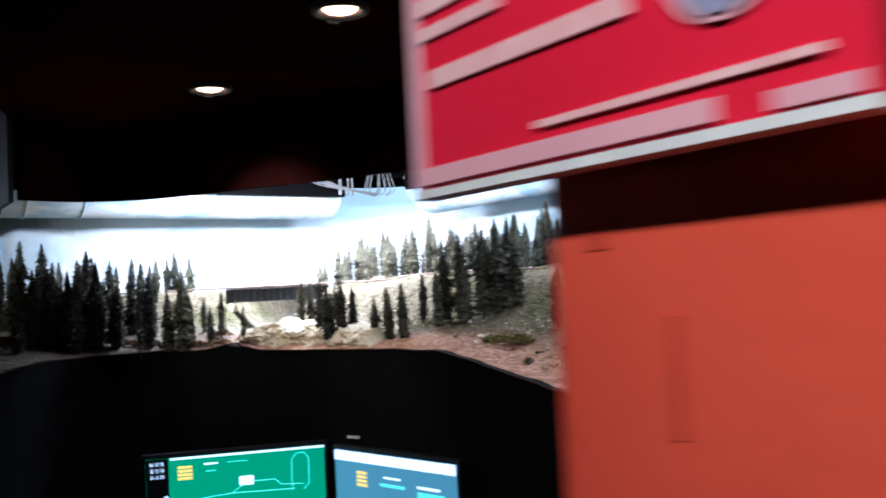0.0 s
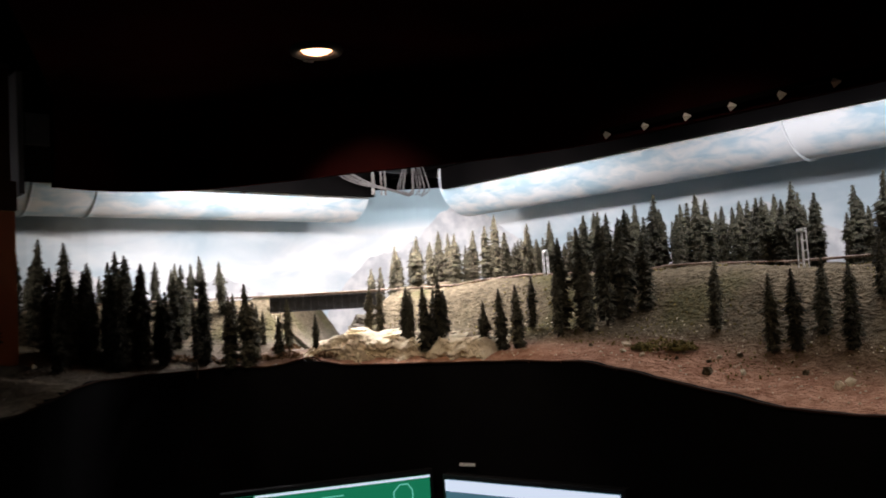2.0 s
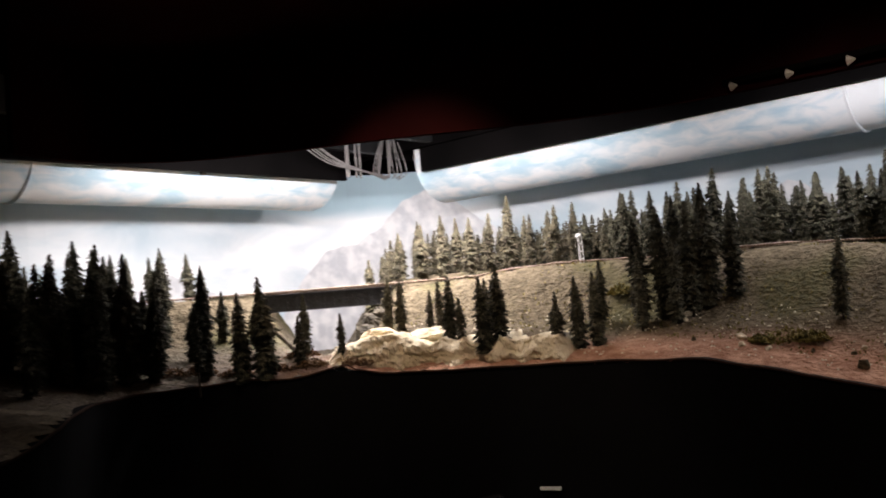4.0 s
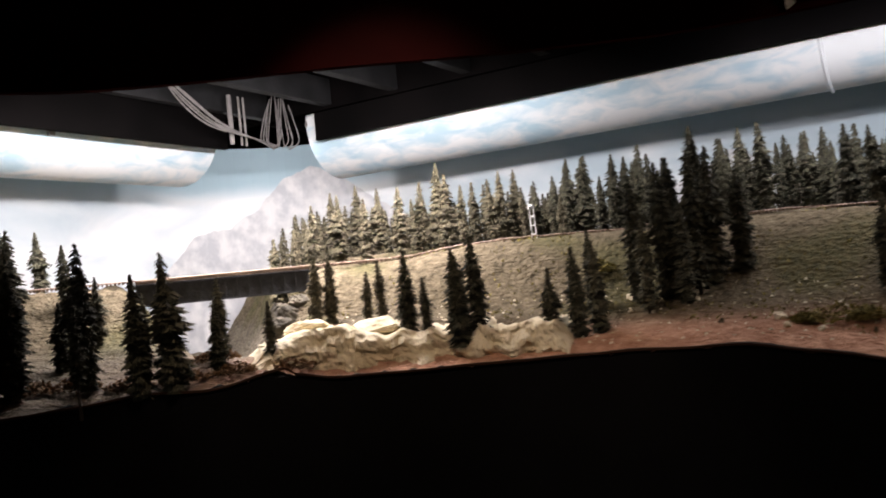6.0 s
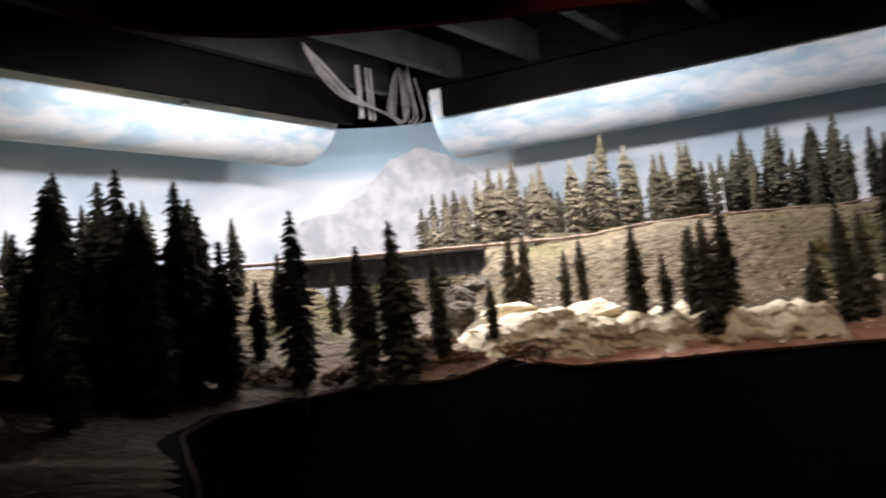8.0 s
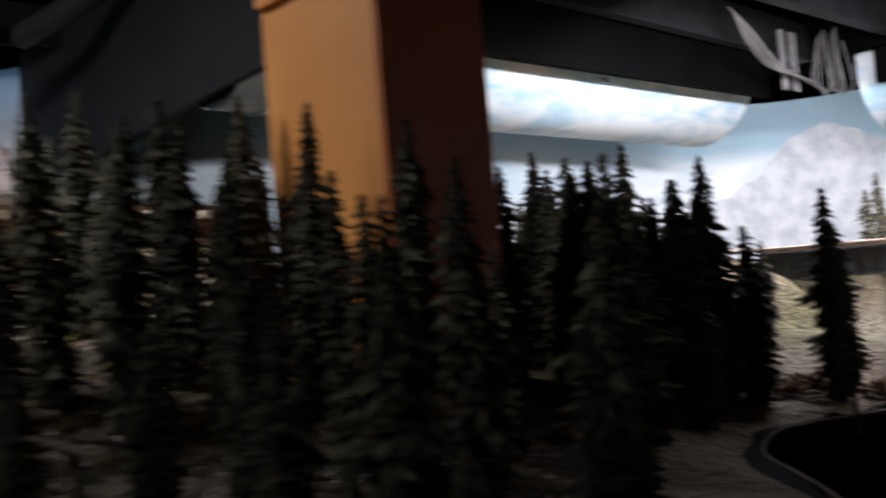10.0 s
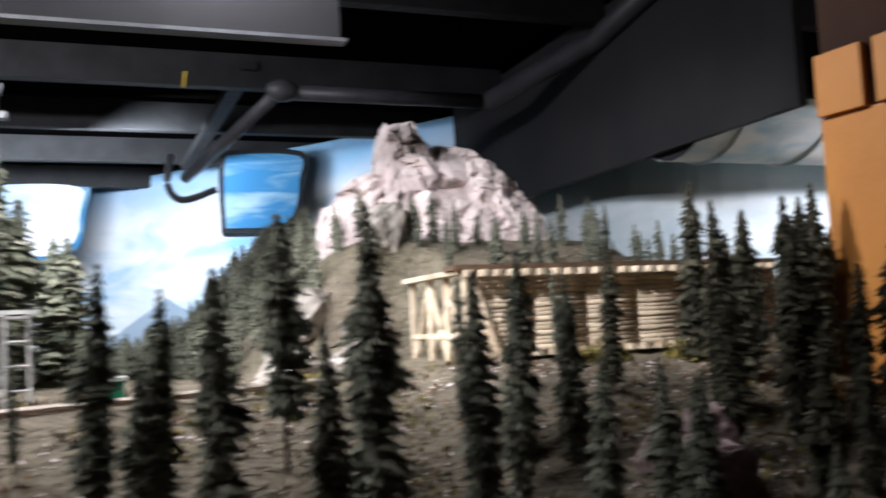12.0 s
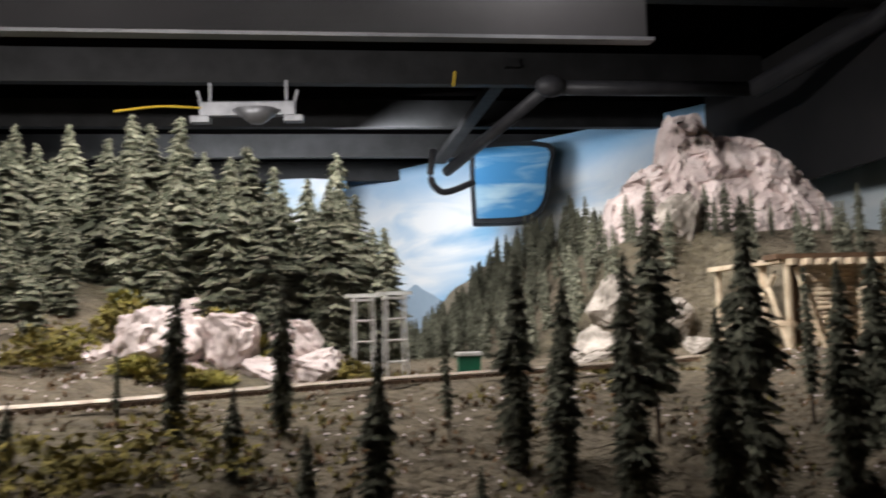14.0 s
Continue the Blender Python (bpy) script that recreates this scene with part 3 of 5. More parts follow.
# ---- painted mountains on the backdrops ----
def painted(name, line, s0, s1, profile, base, material, label):
    """A flat painted shape lying on a backdrop between two stretches of it."""
    lens = [0.0]
    for a, b in zip(line, line[1:]):
        lens.append(lens[-1] + (b - a).length)
    bm = bmesh.new()
    rows = []
    steps = 90
    for k in range(steps + 1):
        s = lerp(s0, s1, k / steps)
        i = max(j for j in range(len(lens) - 1) if lens[j] <= s)
        a, b = line[i], line[i + 1]
        p = a + (b - a) * ((s - lens[i]) / max(1e-6, lens[i + 1] - lens[i]))
        d = (b - a).normalized()
        q = p + Vector((-d.y, d.x)) * 0.006
        u = k / steps
        z = profile(u) + 0.012 * noise.noise((u * 30, s0, 1)) + 0.008 * noise.noise((u * 90, s0, 4))
        rows.append([bm.verts.new((q.x, q.y, h)) for h in (base, lerp(base, max(z, base + 0.002), 0.5), max(z, base + 0.002))])
    for a, b in zip(rows, rows[1:]):
        for m in (0, 1):
            bm.faces.new((a[m], b[m], b[m + 1], a[m + 1]))
    return tagged(part(name, bm, material), label, "backdrop", kind="structure")


def bump_at(u, c, w, h):
    return h * max(0.0, 1 - abs(u - c) / w)


# distance along the east backdrop: the corner arc starts at about 5.95 m
painted("backdrop_peak", BACK_E, 5.55, 7.1, lambda u: float(np.interp(5.55 + 1.55 * u, (5.55, 5.9, 6.12, 6.22, 6.36, 6.48, 6.62, 6.80, 6.95, 7.1), (1.80, 2.0, 2.16, 2.20, 2.15, 2.02, 1.94, 1.90, 1.78, 1.60))), 1.35, M_MOUNT, "steep grey alpine peak painted on the backdrop")
painted("backdrop_range", BACK_E, 2.6, 5.4, lambda u: 1.62 + max(bump_at(u, 0.62, 0.25, 0.36), bump_at(u, 0.88, 0.2, 0.28), bump_at(u, 0.3, 0.3, 0.30)), 1.45, M_MOUNT, "pale snowy range painted on the backdrop")
painted("backdrop_range", BACK_E, 7.3, 9.0, lambda u: 1.60 + max(bump_at(u, 0.25, 0.3, 0.22), bump_at(u, 0.7, 0.35, 0.28)), 1.45, M_MOUNT, "pale snowy range painted on the backdrop")
painted("backdrop_hills", BACK_W, 1.2, 3.4, lambda u: 1.40 + max(bump_at(u, 0.42, 0.5, 0.48), bump_at(u, 0.8, 0.3, 0.30)), 1.0, M_FARMOUNT, "hazy blue mountain painted on the backdrop")
painted("backdrop_crag", BACK_W, 0.35, 1.6, lambda u: 1.5 + max(bump_at(u, 0.3, 0.5, 0.80), bump_at(u, 0.65, 0.4, 0.62)), 1.2, M_MOUNT, "pale rocky mountain painted on the backdrop")


# ---- ducts ----
def duct(m, length, radius, seams, material, label, open_end=False):
    """A round duct along x from the origin, with raised seam rings and its ends closed."""
    e = empty("round_duct", m, label, "duct")
    bm = bmesh.new()
    bmesh.ops.create_cone(bm, cap_ends=False, segments=56, radius1=radius, radius2=radius, depth=length, matrix=pose(length / 2, 0, 0, 0, 90, 0))
    part("duct_body", bm, material, e, smooth=True)
    for k in range(2):
        bm = bmesh.new()
        bmesh.ops.create_cone(bm, cap_ends=True, segments=56, radius1=radius * 0.985, radius2=radius * 0.985, depth=0.006, matrix=pose(0.012 + k * (length - 0.024), 0, 0, 0, 90, 0))
        # an open end gets a dark disc that stands for the shadowed inside
        part("end_cap", bm, M_DUCTIN if open_end and k == 0 else material, e)
    for s in seams:
        bm = bmesh.new()
        add_tube(bm, [(s, (radius + 0.002) * math.cos(a * math.tau / 48), (radius + 0.002) * math.sin(a * math.tau / 48)) for a in range(49)], 0.006, 6, False)
        part("seam_ring", bm, material, e, smooth=True)
    return e


duct(pose(0.975, 4.50, 2.272), 1.755, 0.20, (0.105, 0.365), M_DUCT, "large round air duct painted with sky and clouds", True)
duct(pose(3.22, 4.10, 2.272, 0, 0, -90), 5.9, 0.20, (1.9, 3.6), M_DUCT, "large round air duct painted with sky and clouds")
tagged(part("duct_strap", box((0.02, 0.012, 0.012), (2.0, 4.30, 2.18)), M_GALV), "small metal strap under the painted duct", "strap")

# cables and hangers in the corner between the valances
rnd = random.Random(3)
bundle = empty("cable_bundle", pose(2.72, 4.10, 2.25), "bundle of grey cables sagging from the ceiling corner", "cables")
for k in range(6):
    o = rnd.uniform(-0.03, 0.03)
    bm = bmesh.new()
    pts = along([(-0.44 + o, -0.02 + o, 0.10 + o), (-0.34 + o, -0.02, 0.04 + o), (-0.20 + o, 0.0, -0.015 + o * 0.7), (-0.05, 0.0 + o, -0.05 + o * 0.5), (0.14 + o, 0.02, -0.072 + o * 0.4)], 6)
    add_tube(bm, pts, 0.0028, 6)
    part("cable", bm, M_CABLE, bundle, smooth=True)
for k in range(14):
    o, q = rnd.uniform(-0.07, 0.07), rnd.uniform(-0.03, 0.03)
    bm = bmesh.new()
    add_tube(bm, along([(0.14 + o * 0.5, q, 0.11 + rnd.uniform(-0.03, 0.02)), (0.14 + o, q, 0.03), (0.14 + o * 1.4, q, -0.05), (0.12 + o * 1.1, 0, -0.075 + q * 0.3)], 5), 0.0026, 5)
    part("cable", bm, M_CABLE, bundle, smooth=True)
for dx, hh in ((-0.10, 0.10), (-0.05, 0.10), (-0.025, 0.10)):
    part("hanger_rod", rod((dx, 0.03, -0.08), (dx, 0.03, hh), 0.009 if dx < -0.09 else 0.0045), M_CABLE, bundle)
bm = bmesh.new()
add_tube(bm, along([(0.285, 0.0, 0.16), (0.30, 0.0, 0.11), (0.31, 0.0, 0.06), (0.30, 0.0, 0.02)], 5), 0.007, 7)
part("loop", bm, M_CABLE, bundle, smooth=True)
for x, y, z, ang in ((2.36, 3.93, 2.335, 20),):
    e = empty("cable_clip", pose(x, y, z, 0, 0, ang), "white cable hook fixed under the ceiling edge", "clip", "cable hooks")
    part("bar", rod((-0.05, 0, 0), (0.05, 0, 0), 0.005), M_WHITE, e)
    for s in (-1, 1):
        part("hook", rod((0.05 * s, 0, 0), (0.06 * s, 0, 0.025), 0.004), M_WHITE, e)


# ---- posts and sign ----
def post(x0, y0, size, deep, top, material, label, cap=0.09, turn=0):
    e = empty("post", pose(x0, y0, 0, 0, 0, turn), label, "post")
    part("shaft", box((size, deep, top), (0, 0, top / 2), bevel=0.004), material, e)
    for sx, sy, w in ((-1, -0.26, 0.42), (-1, 0.27, 0.42), (0, -1, 1.0), (1, 0, 1.0)):
        at = (sx * (size / 2 + 0.004), sy * deep if sx else 0, top + cap / 2) if sx else (0, -(deep / 2 + 0.004), top + cap / 2)
        dims = (0.012, deep * w, cap) if sx else (size * w, 0.012, cap)
        # south and east caps and the head: umber stands for their unlit look
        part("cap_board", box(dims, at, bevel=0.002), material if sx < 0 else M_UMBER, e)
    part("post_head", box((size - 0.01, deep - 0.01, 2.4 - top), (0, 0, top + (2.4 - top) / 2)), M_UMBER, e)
    return e


pole = post(0.698, 3.552, 0.150, 0.186, 1.962, M_POST, "square orange painted post standing in the scenery", turn=5)
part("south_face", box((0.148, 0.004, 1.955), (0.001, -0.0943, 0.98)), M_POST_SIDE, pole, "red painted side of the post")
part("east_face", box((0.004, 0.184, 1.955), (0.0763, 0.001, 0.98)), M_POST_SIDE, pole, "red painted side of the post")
big = empty("wide_post", pose(0.79, 0.04, 0), "wide red-orange painted pillar by the aisle", "post")
part("shaft", box((0.32, 0.31, 1.696), (0, 0, 0.848), bevel=0.006), M_POST_RED, big)
part("head", box((0.31, 0.30, 0.70), (0, 0, 2.01), bevel=0.004), M_DARKWOOD, big, "dark brown painted head of the pillar")
part("stain", box((0.002, 0.006, 0.058), (-0.1602, 0.072, 1.578), bevel=0.0005), M_STREAK, big, "darker worn streak")
part("stain", box((0.002, 0.012, 0.007), (-0.1602, 0.119, 1.644), bevel=0.0005), M_STREAK, big, "small dark scuff")
sign = empty("wall_sign", pose(0.60, 0.135, 1.683), "red printed sign with pale writing and a round picture", "sign")
part("panel", box((0.012, 0.29, 0.42), (0.006, 0, 0.21), bevel=0.002), M_SIGNRED, sign)
part("edge_strip", box((0.016, 0.294, 0.005), (0.006, 0, -0.002)), M_WHITE, sign, "white bottom edge strip")
part("edge_strip", box((0.014, 0.012, 0.42), (0.006, 0.139, 0.21)), M_SIGNPINK, sign, "pale side strip")
for y0, y1, z, h, m in ((0.268, 0.18, 0.108, 0.012, M_SIGNWHITE), (0.266, 0.19, 0.092, 0.010, M_SIGNWHITE), (0.259, 0.10, 0.064, 0.014, M_SIGNWHITE), (0.165, 0.008, 0.021, 0.005, M_SIGNWHITE), (0.277, 0.057, 0.008, 0.013, M_SIGNPINK), (0.031, -0.005, 0.006, 0.010, M_SIGNPINK), (0.268, 0.15, 0.135, 0.012, M_SIGNWHITE)):
    part("print_bar", box((0.002, y0 - y1, h * 0.75), (-0.0015, (y0 + y1) / 2 - 0.135, z)), m, sign)
bm = bmesh.new()
bmesh.ops.create_cone(bm, cap_ends=True, segments=40, radius1=0.03, radius2=0.03, depth=0.002, matrix=pose(-0.0015, 0.05 - 0.135, 0.072, 0, 90, 0))
part("round_picture", bm, M_SIGNPINK, sign)
bm = bmesh.new()
bmesh.ops.create_cone(bm, cap_ends=True, segments=40, radius1=0.021, radius2=0.021, depth=0.002, matrix=pose(-0.003, 0.05 - 0.135, 0.066, 0, 90, 0))
part("round_picture_centre", bm, M_SIGNBLUE, sign)


# ---- downlights ----
def downlight(x, y):
    e = empty("downlight", pose(x, y, 2.33), "recessed ceiling downlight with a warm bulb", "lamp", "aisle downlights")
    bm = bmesh.new()
    add_tube(bm, [(0.062 * math.cos(a * math.tau / 32), 0.062 * math.sin(a * math.tau / 32), -0.004) for a in range(33)], 0.012, 8, False)
    part("trim_ring", bm, M_CONDUIT, e, smooth=True)
    bm = bmesh.new()
    bmesh.ops.create_uvsphere(bm, u_segments=20, v_segments=10, radius=0.045, matrix=Matrix.Diagonal((1, 1, 0.35, 1)))
    part("bulb", bm, M_BULB, e, smooth=True)
    part("clip", box((0.03, 0.012, 0.03), (0.02, 0.075, 0.0), bevel=0.002), M_GALV, e)
    return e


for x, y in ((1.35, 2.64), (1.35, 1.73), (1.35, 0.82)):
    downlight(x, y)
rail = empty("light_rail", pose(1.978, 0.95, 2.052), "black lamp rail with small metal tabs", "rail")
part("track", box((0.012, 2.44, 0.014), (0, 0, 0.012), bevel=0.002), M_VALANCE, rail)
for k in range(17):
    bm = bmesh.new()
    bmesh.ops.create_cone(bm, cap_ends=True, segments=4, radius1=0.012, radius2=0.002, depth=0.017, matrix=pose(-0.012, 1.19 - k * 0.129, -0.002, 90, 0, 0))
    part("tab", bm, M_WHITE, rail)


# ---- monitors ----
def monitor(a, b, top, tall, screen, label):
    a, b = Vector(a), Vector(b)
    w = (b - a).length
    mid = (a + b) / 2
    e = empty("monitor", pose(mid.x, mid.y, top - tall, 0, 0, math.degrees(math.atan2((b - a).y, (b - a).x))), label, "monitor", "desk monitors")
    part("case", box((w + 0.03, 0.03, tall + 0.03), (0, 0.018, tall / 2), bevel=0.005), M_PLASTIC, e)
    part("screen", box((w, 0.004, tall), (0, 0.0, tall / 2)), screen, e)
    part("stand_neck", box((0.05, 0.03, 0.22), (0, 0.05, -0.06), bevel=0.004), M_PLASTIC, e)
    part("stand_foot", box((0.24, 0.18, 0.015), (0, 0.03, -0.165), bevel=0.006), M_PLASTIC, e)
    return e, w, tall


def on_screen(e, name, x, z, w, h, material):
    part(name, box((w, 0.002, h), (x, -0.0035, z)), material, e)


m1, w1, t1 = monitor((1.20, 2.99), (1.775, 2.770), 1.085, 0.34, M_SCREEN_G, "flat monitor showing a green track diagram")
on_screen(m1, "icon_column", -w1 / 2 + 0.038, t1 / 2, 0.075, t1, M_PLASTIC)
for k in range(9):
    on_screen(m1, "icon", -w1 / 2 + 0.02 + 0.017 * (k % 3), t1 - 0.018 - 0.022 * (k // 3), 0.011, 0.013, M_SCREEN_W)
on_screen(m1, "window_strip", -w1 / 2 + 0.065, t1 / 2 - 0.06, 0.012, t1 * 0.6, M_SCREEN_W)
on_screen(m1, "title_bar", 0.04, t1 - 0.004, w1 - 0.08, 0.007, M_SCREEN_W)
for k in range(4):
    on_screen(m1, "legend_bar", -w1 / 2 + 0.13, t1 - 0.035 - 0.013 * k, 0.05, 0.009, M_SCREEN_Y)
on_screen(m1, "text_bar", -0.09, t1 - 0.030, 0.05, 0.006, M_SCREEN_W)
on_screen(m1, "text_bar", -0.09, t1 - 0.055, 0.035, 0.004, M_SCREEN_L)
on_screen(m1, "text_bar", 0.0, t1 - 0.030, 0.07, 0.003, M_SCREEN_L)
on_screen(m1, "label_block", 0.03, t1 - 0.10, 0.05, 0.032, M_SCREEN_W)
for pts in (((0.21, t1 - 0.02), (0.235, t1 - 0.02), (0.25, t1 - 0.04), (0.25, t1 - 0.13), (0.23, t1 - 0.15)), ((0.19, t1 - 0.15), (0.19, t1 - 0.04), (0.21, t1 - 0.02)), ((-0.02, t1 - 0.14), (0.03, t1 - 0.105), (0.13, t1 - 0.105), (0.15, t1 - 0.125), (0.23, t1 - 0.13)), ((-0.15, t1 - 0.15), (-0.02, t1 - 0.14), (0.2, t1 - 0.145))):
    bm = bmesh.new()
    for (x0, z0), (x1, z1) in zip(pts, pts[1:]):
        add_rod(bm, (x0, -0.003, z0), (x1, -0.003, z1), 0.002, sides=5)
    part("diagram_line", bm, M_SCREEN_L, m1)
m2, w2, t2 = monitor((1.79, 2.71), (1.915, 2.14), 1.075, 0.34, M_SCREEN_B, "flat monitor showing a control program")
on_screen(m2, "title_bar", 0, t2 - 0.018, w2, 0.034, M_SCREEN_W)
for k in range(4):
    on_screen(m2, "legend_bar", -w2 / 2 + 0.14, t2 - 0.07 - 0.014 * k, 0.05, 0.009, M_SCREEN_Y)
on_screen(m2, "text_bar", 0.0, t2 - 0.075, 0.08, 0.006, M_SCREEN_W)
on_screen(m2, "text_bar", 0.0, t2 - 0.10, 0.12, 0.01, M_SCREEN_L)
on_screen(m2, "text_bar", 0.17, t2 - 0.09, 0.10, 0.008, M_SCREEN_W)
on_screen(m2, "side_field", 0.18, t2 - 0.13, 0.12, 0.05, M_SCREEN_L)
tagged(part("desk", box((1.05, 0.55, 0.03), (1.72, 2.75, 0.575), (0, 0, -55), 0.004), M_PLASTIC), "small black desk under the monitors", "desk")
tagged(part("desk_support", box((0.9, 0.4, 0.56), (1.72, 2.75, 0.28), (0, 0, -55), 0.004), M_PLASTIC), "black cabinet carrying the desk", "cabinet")
tagged(part("label_holder", box((0.004, 0.055, 0.010), (1.838, 2.66, 1.115), (0, 25, 20)), M_WHITE), "small white label holder on the fascia", "label")


# ---- conifers ----
def crown_mesh(seed, whorls, spread, bare, blunt=0.8, arms=11):
    """Whorl on whorl of drooping boughs, each a ragged flat spray, round a dark dense core; narrow like a column."""
    rnd = random.Random(seed)
    verts, faces = [], []

    def tri(*pts):
        b = len(verts)
        verts.extend(pts)
        faces.extend((b, b + k, b + k + 1) for k in range(1, len(pts) - 1))

    lean = rnd.uniform(0, math.tau)
    for t in range(whorls):
        f = (t + rnd.uniform(-0.25, 0.25)) / whorls
        f = min(0.985, max(0.0, f))
        z = bare + (1 - bare) * f
        taper = min(1.0, (1 - f) / 0.44) ** blunt * (0.80 + 0.20 * smoothstep(0.0, 0.15, f))
        r = spread * taper * (0.92 + 0.35 * noise.noise((f * 7, seed, 1)) + rnd.uniform(-0.12, 0.12)) + 0.010
        count = max(6, int(arms * (1 - 0.35 * f)))
        off = rnd.uniform(0, math.tau)
        for k in range(count):
            a = off + k * math.tau / count + rnd.uniform(-0.25, 0.25)
            rr = r * rnd.uniform(0.62, 1.22) * (1 + 0.12 * math.cos(a - lean))
            w = max(0.008, rr * rnd.uniform(0.17, 0.28))
            drop = rr * rnd.uniform(0.12, 0.45)
            ca, sa = math.cos(a), math.sin(a)
            zz = z + rnd.uniform(-0.008, 0.008)

            def at(u, v, h):
                return (u * ca - v * sa, u * sa + v * ca, zz + h)

            b = len(verts)
            verts.extend((at(0, 0, 0.012), at(rr * 0.5, w, -drop * 0.55), at(rr * 0.55, 0, -drop * 0.12 + 0.004), at(rr * 0.5, -w, -drop * 0.55), at(rr, 0, -drop), at(rr * 0.82, w * 0.9, -drop * 1.05), at(rr * 0.82, -w * 0.9, -drop * 1.05), at(rr * 0.7, w * 0.3, -drop * 0.6), at(rr * 0.7, -w * 0.3, -drop * 0.6)))
            faces.extend((b + p, b + q, b + m) for p, q, m in ((0, 1, 2), (0, 2, 3), (2, 7, 4), (2, 4, 8), (1, 5, 7), (3, 8, 6), (1, 7, 2), (3, 2, 8)))
            for m in (-1, 1):
                u = rnd.uniform(0.3, 0.75) * rr
                tri(at(u, 0, -drop * 0.25), at(u + rr * 0.25, m * w * rnd.uniform(0.9, 1.7), -drop * 0.8 - 0.006), at(u + rr * 0.12, m * w * 0.2, -drop * 0.6 - 0.010))
    rings = 14
    for t in range(rings):
        f0, f1 = t / rings, (t + 1) / rings
        z0, z1 = bare + (1 - bare) * f0, bare + (0.985 - bare) * f1
        r0, r1 = (spread * 0.50 * min(1.0, (1 - f) / 0.42) ** blunt for f in (f0, f1))
        for k in range(8):
            a0, a1 = k * math.tau / 8 + t, (k + 1) * math.tau / 8 + t
            tri((r0 * 1.1 * math.cos(a0), r0 * 1.1 * math.sin(a0), z0 - 0.01), (r0 * 1.1 * math.cos(a1), r0 * 1.1 * math.sin(a1), z0 - 0.01), (r1 * 0.8 * math.cos((a0 + a1) / 2), r1 * 0.8 * math.sin((a0 + a1) / 2), z1))
    me = bpy.data.meshes.new("crown")
    me.from_pydata(verts, [], faces)
    me.materials.append(M_NEEDLE)
    return me


def trunk_mesh(radius):
    bm = bmesh.new()
    add_rod(bm, (0, 0, -0.08), (0, 0, 0.98), radius, radius * 0.15, 7)
    me = bpy.data.meshes.new("trunk")
    bm.to_mesh(me)
    bm.free()
    me.materials.append(M_TRUNK)
    return me


KINDS = []
for k, (tiers, spread, bare, blunt) in enumerate(((38, 0.132, 0.03, 0.85), (34, 0.122, 0.06, 0.75), (40, 0.142, 0.04, 0.95), (32, 0.110, 0.08, 0.7), (36, 0.128, 0.02, 0.65), (17, 0.080, 0.22, 0.6), (32, 0.132, 0.26, 0.75))):
    KINDS.append((crown_mesh(40 + k, tiers, spread, bare, blunt), trunk_mesh(0.016)))
FROSTED = []
for crown, trunk in KINDS[:5]:
    crown = crown.copy()
    crown.materials[0] = M_FROST
    FROSTED.append((crown, trunk))
OLIVE = []
for crown, trunk in KINDS[:5]:
    crown = crown.copy()
    crown.materials[0] = M_OLIVE
    OLIVE.append((crown, trunk))
GREYED = []
for crown, trunk in KINDS:
    crown = crown.copy()
    crown.materials[0] = M_MID
    GREYED.append((crown, trunk))
tree_rnd = random.Random(7)


def tree(x, y, top=None, height=None, kind=None, label="dark green model spruce standing on the scenery", group="model spruces", wide=1.0):
    """A model spruce on the land at (x, y), given its top or its height."""
    k = tree_rnd.randrange(5) if kind is None else kind
    # below x 0.22 the paler needles stand in for stronger light
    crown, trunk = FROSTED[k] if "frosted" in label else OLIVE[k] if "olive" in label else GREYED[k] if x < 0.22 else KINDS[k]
    z = land(x, y) - 0.004
    height = height or max(0.06, top - z)
    w = height * wide * (0.76 if x < 0.72 and "frosted" not in label else 1.0) * (1.0 if height < 0.26 else 0.26 / height * 0.4 + 0.6)
    e = empty("spruce_tree", pose(x, y, z, tree_rnd.uniform(-2, 2), tree_rnd.uniform(-2, 2), tree_rnd.uniform(0, 360)) @ Matrix.Diagonal((w, w, height, 1)), label, "tree", group)
    for nm, me in (("trunk", trunk), ("crown", crown)):
        o = new(nm, me)
        o.parent = e
    return e


def grove(x0, x1, y0, y1, count, h0, h1, seed, keep=None, gap=0.05, label="dark green model spruce standing on the scenery", wide=1.0):
    rnd = random.Random(seed)
    placed, tries = [], 0
    while len(placed) < count and tries < count * 60:
        tries += 1
        x, y = rnd.uniform(x0, x1), rnd.uniform(y0, y1)
        if keep and not keep(x, y):
            continue
        if any((x - a) ** 2 + (y - b) ** 2 < gap * gap for a, b in placed):
            continue
        placed.append((x, y))
        tree(x, y, height=rnd.uniform(h0, h1), label=label, wide=wide)


FAR_CROWN = crown_mesh(90, 20, 0.135, 0.04, 0.8, 8)
FAR_V = np.array([v.co[:] for v in FAR_CROWN.vertices])
FAR_F = np.array([p.vertices[:] for p in FAR_CROWN.polygons])


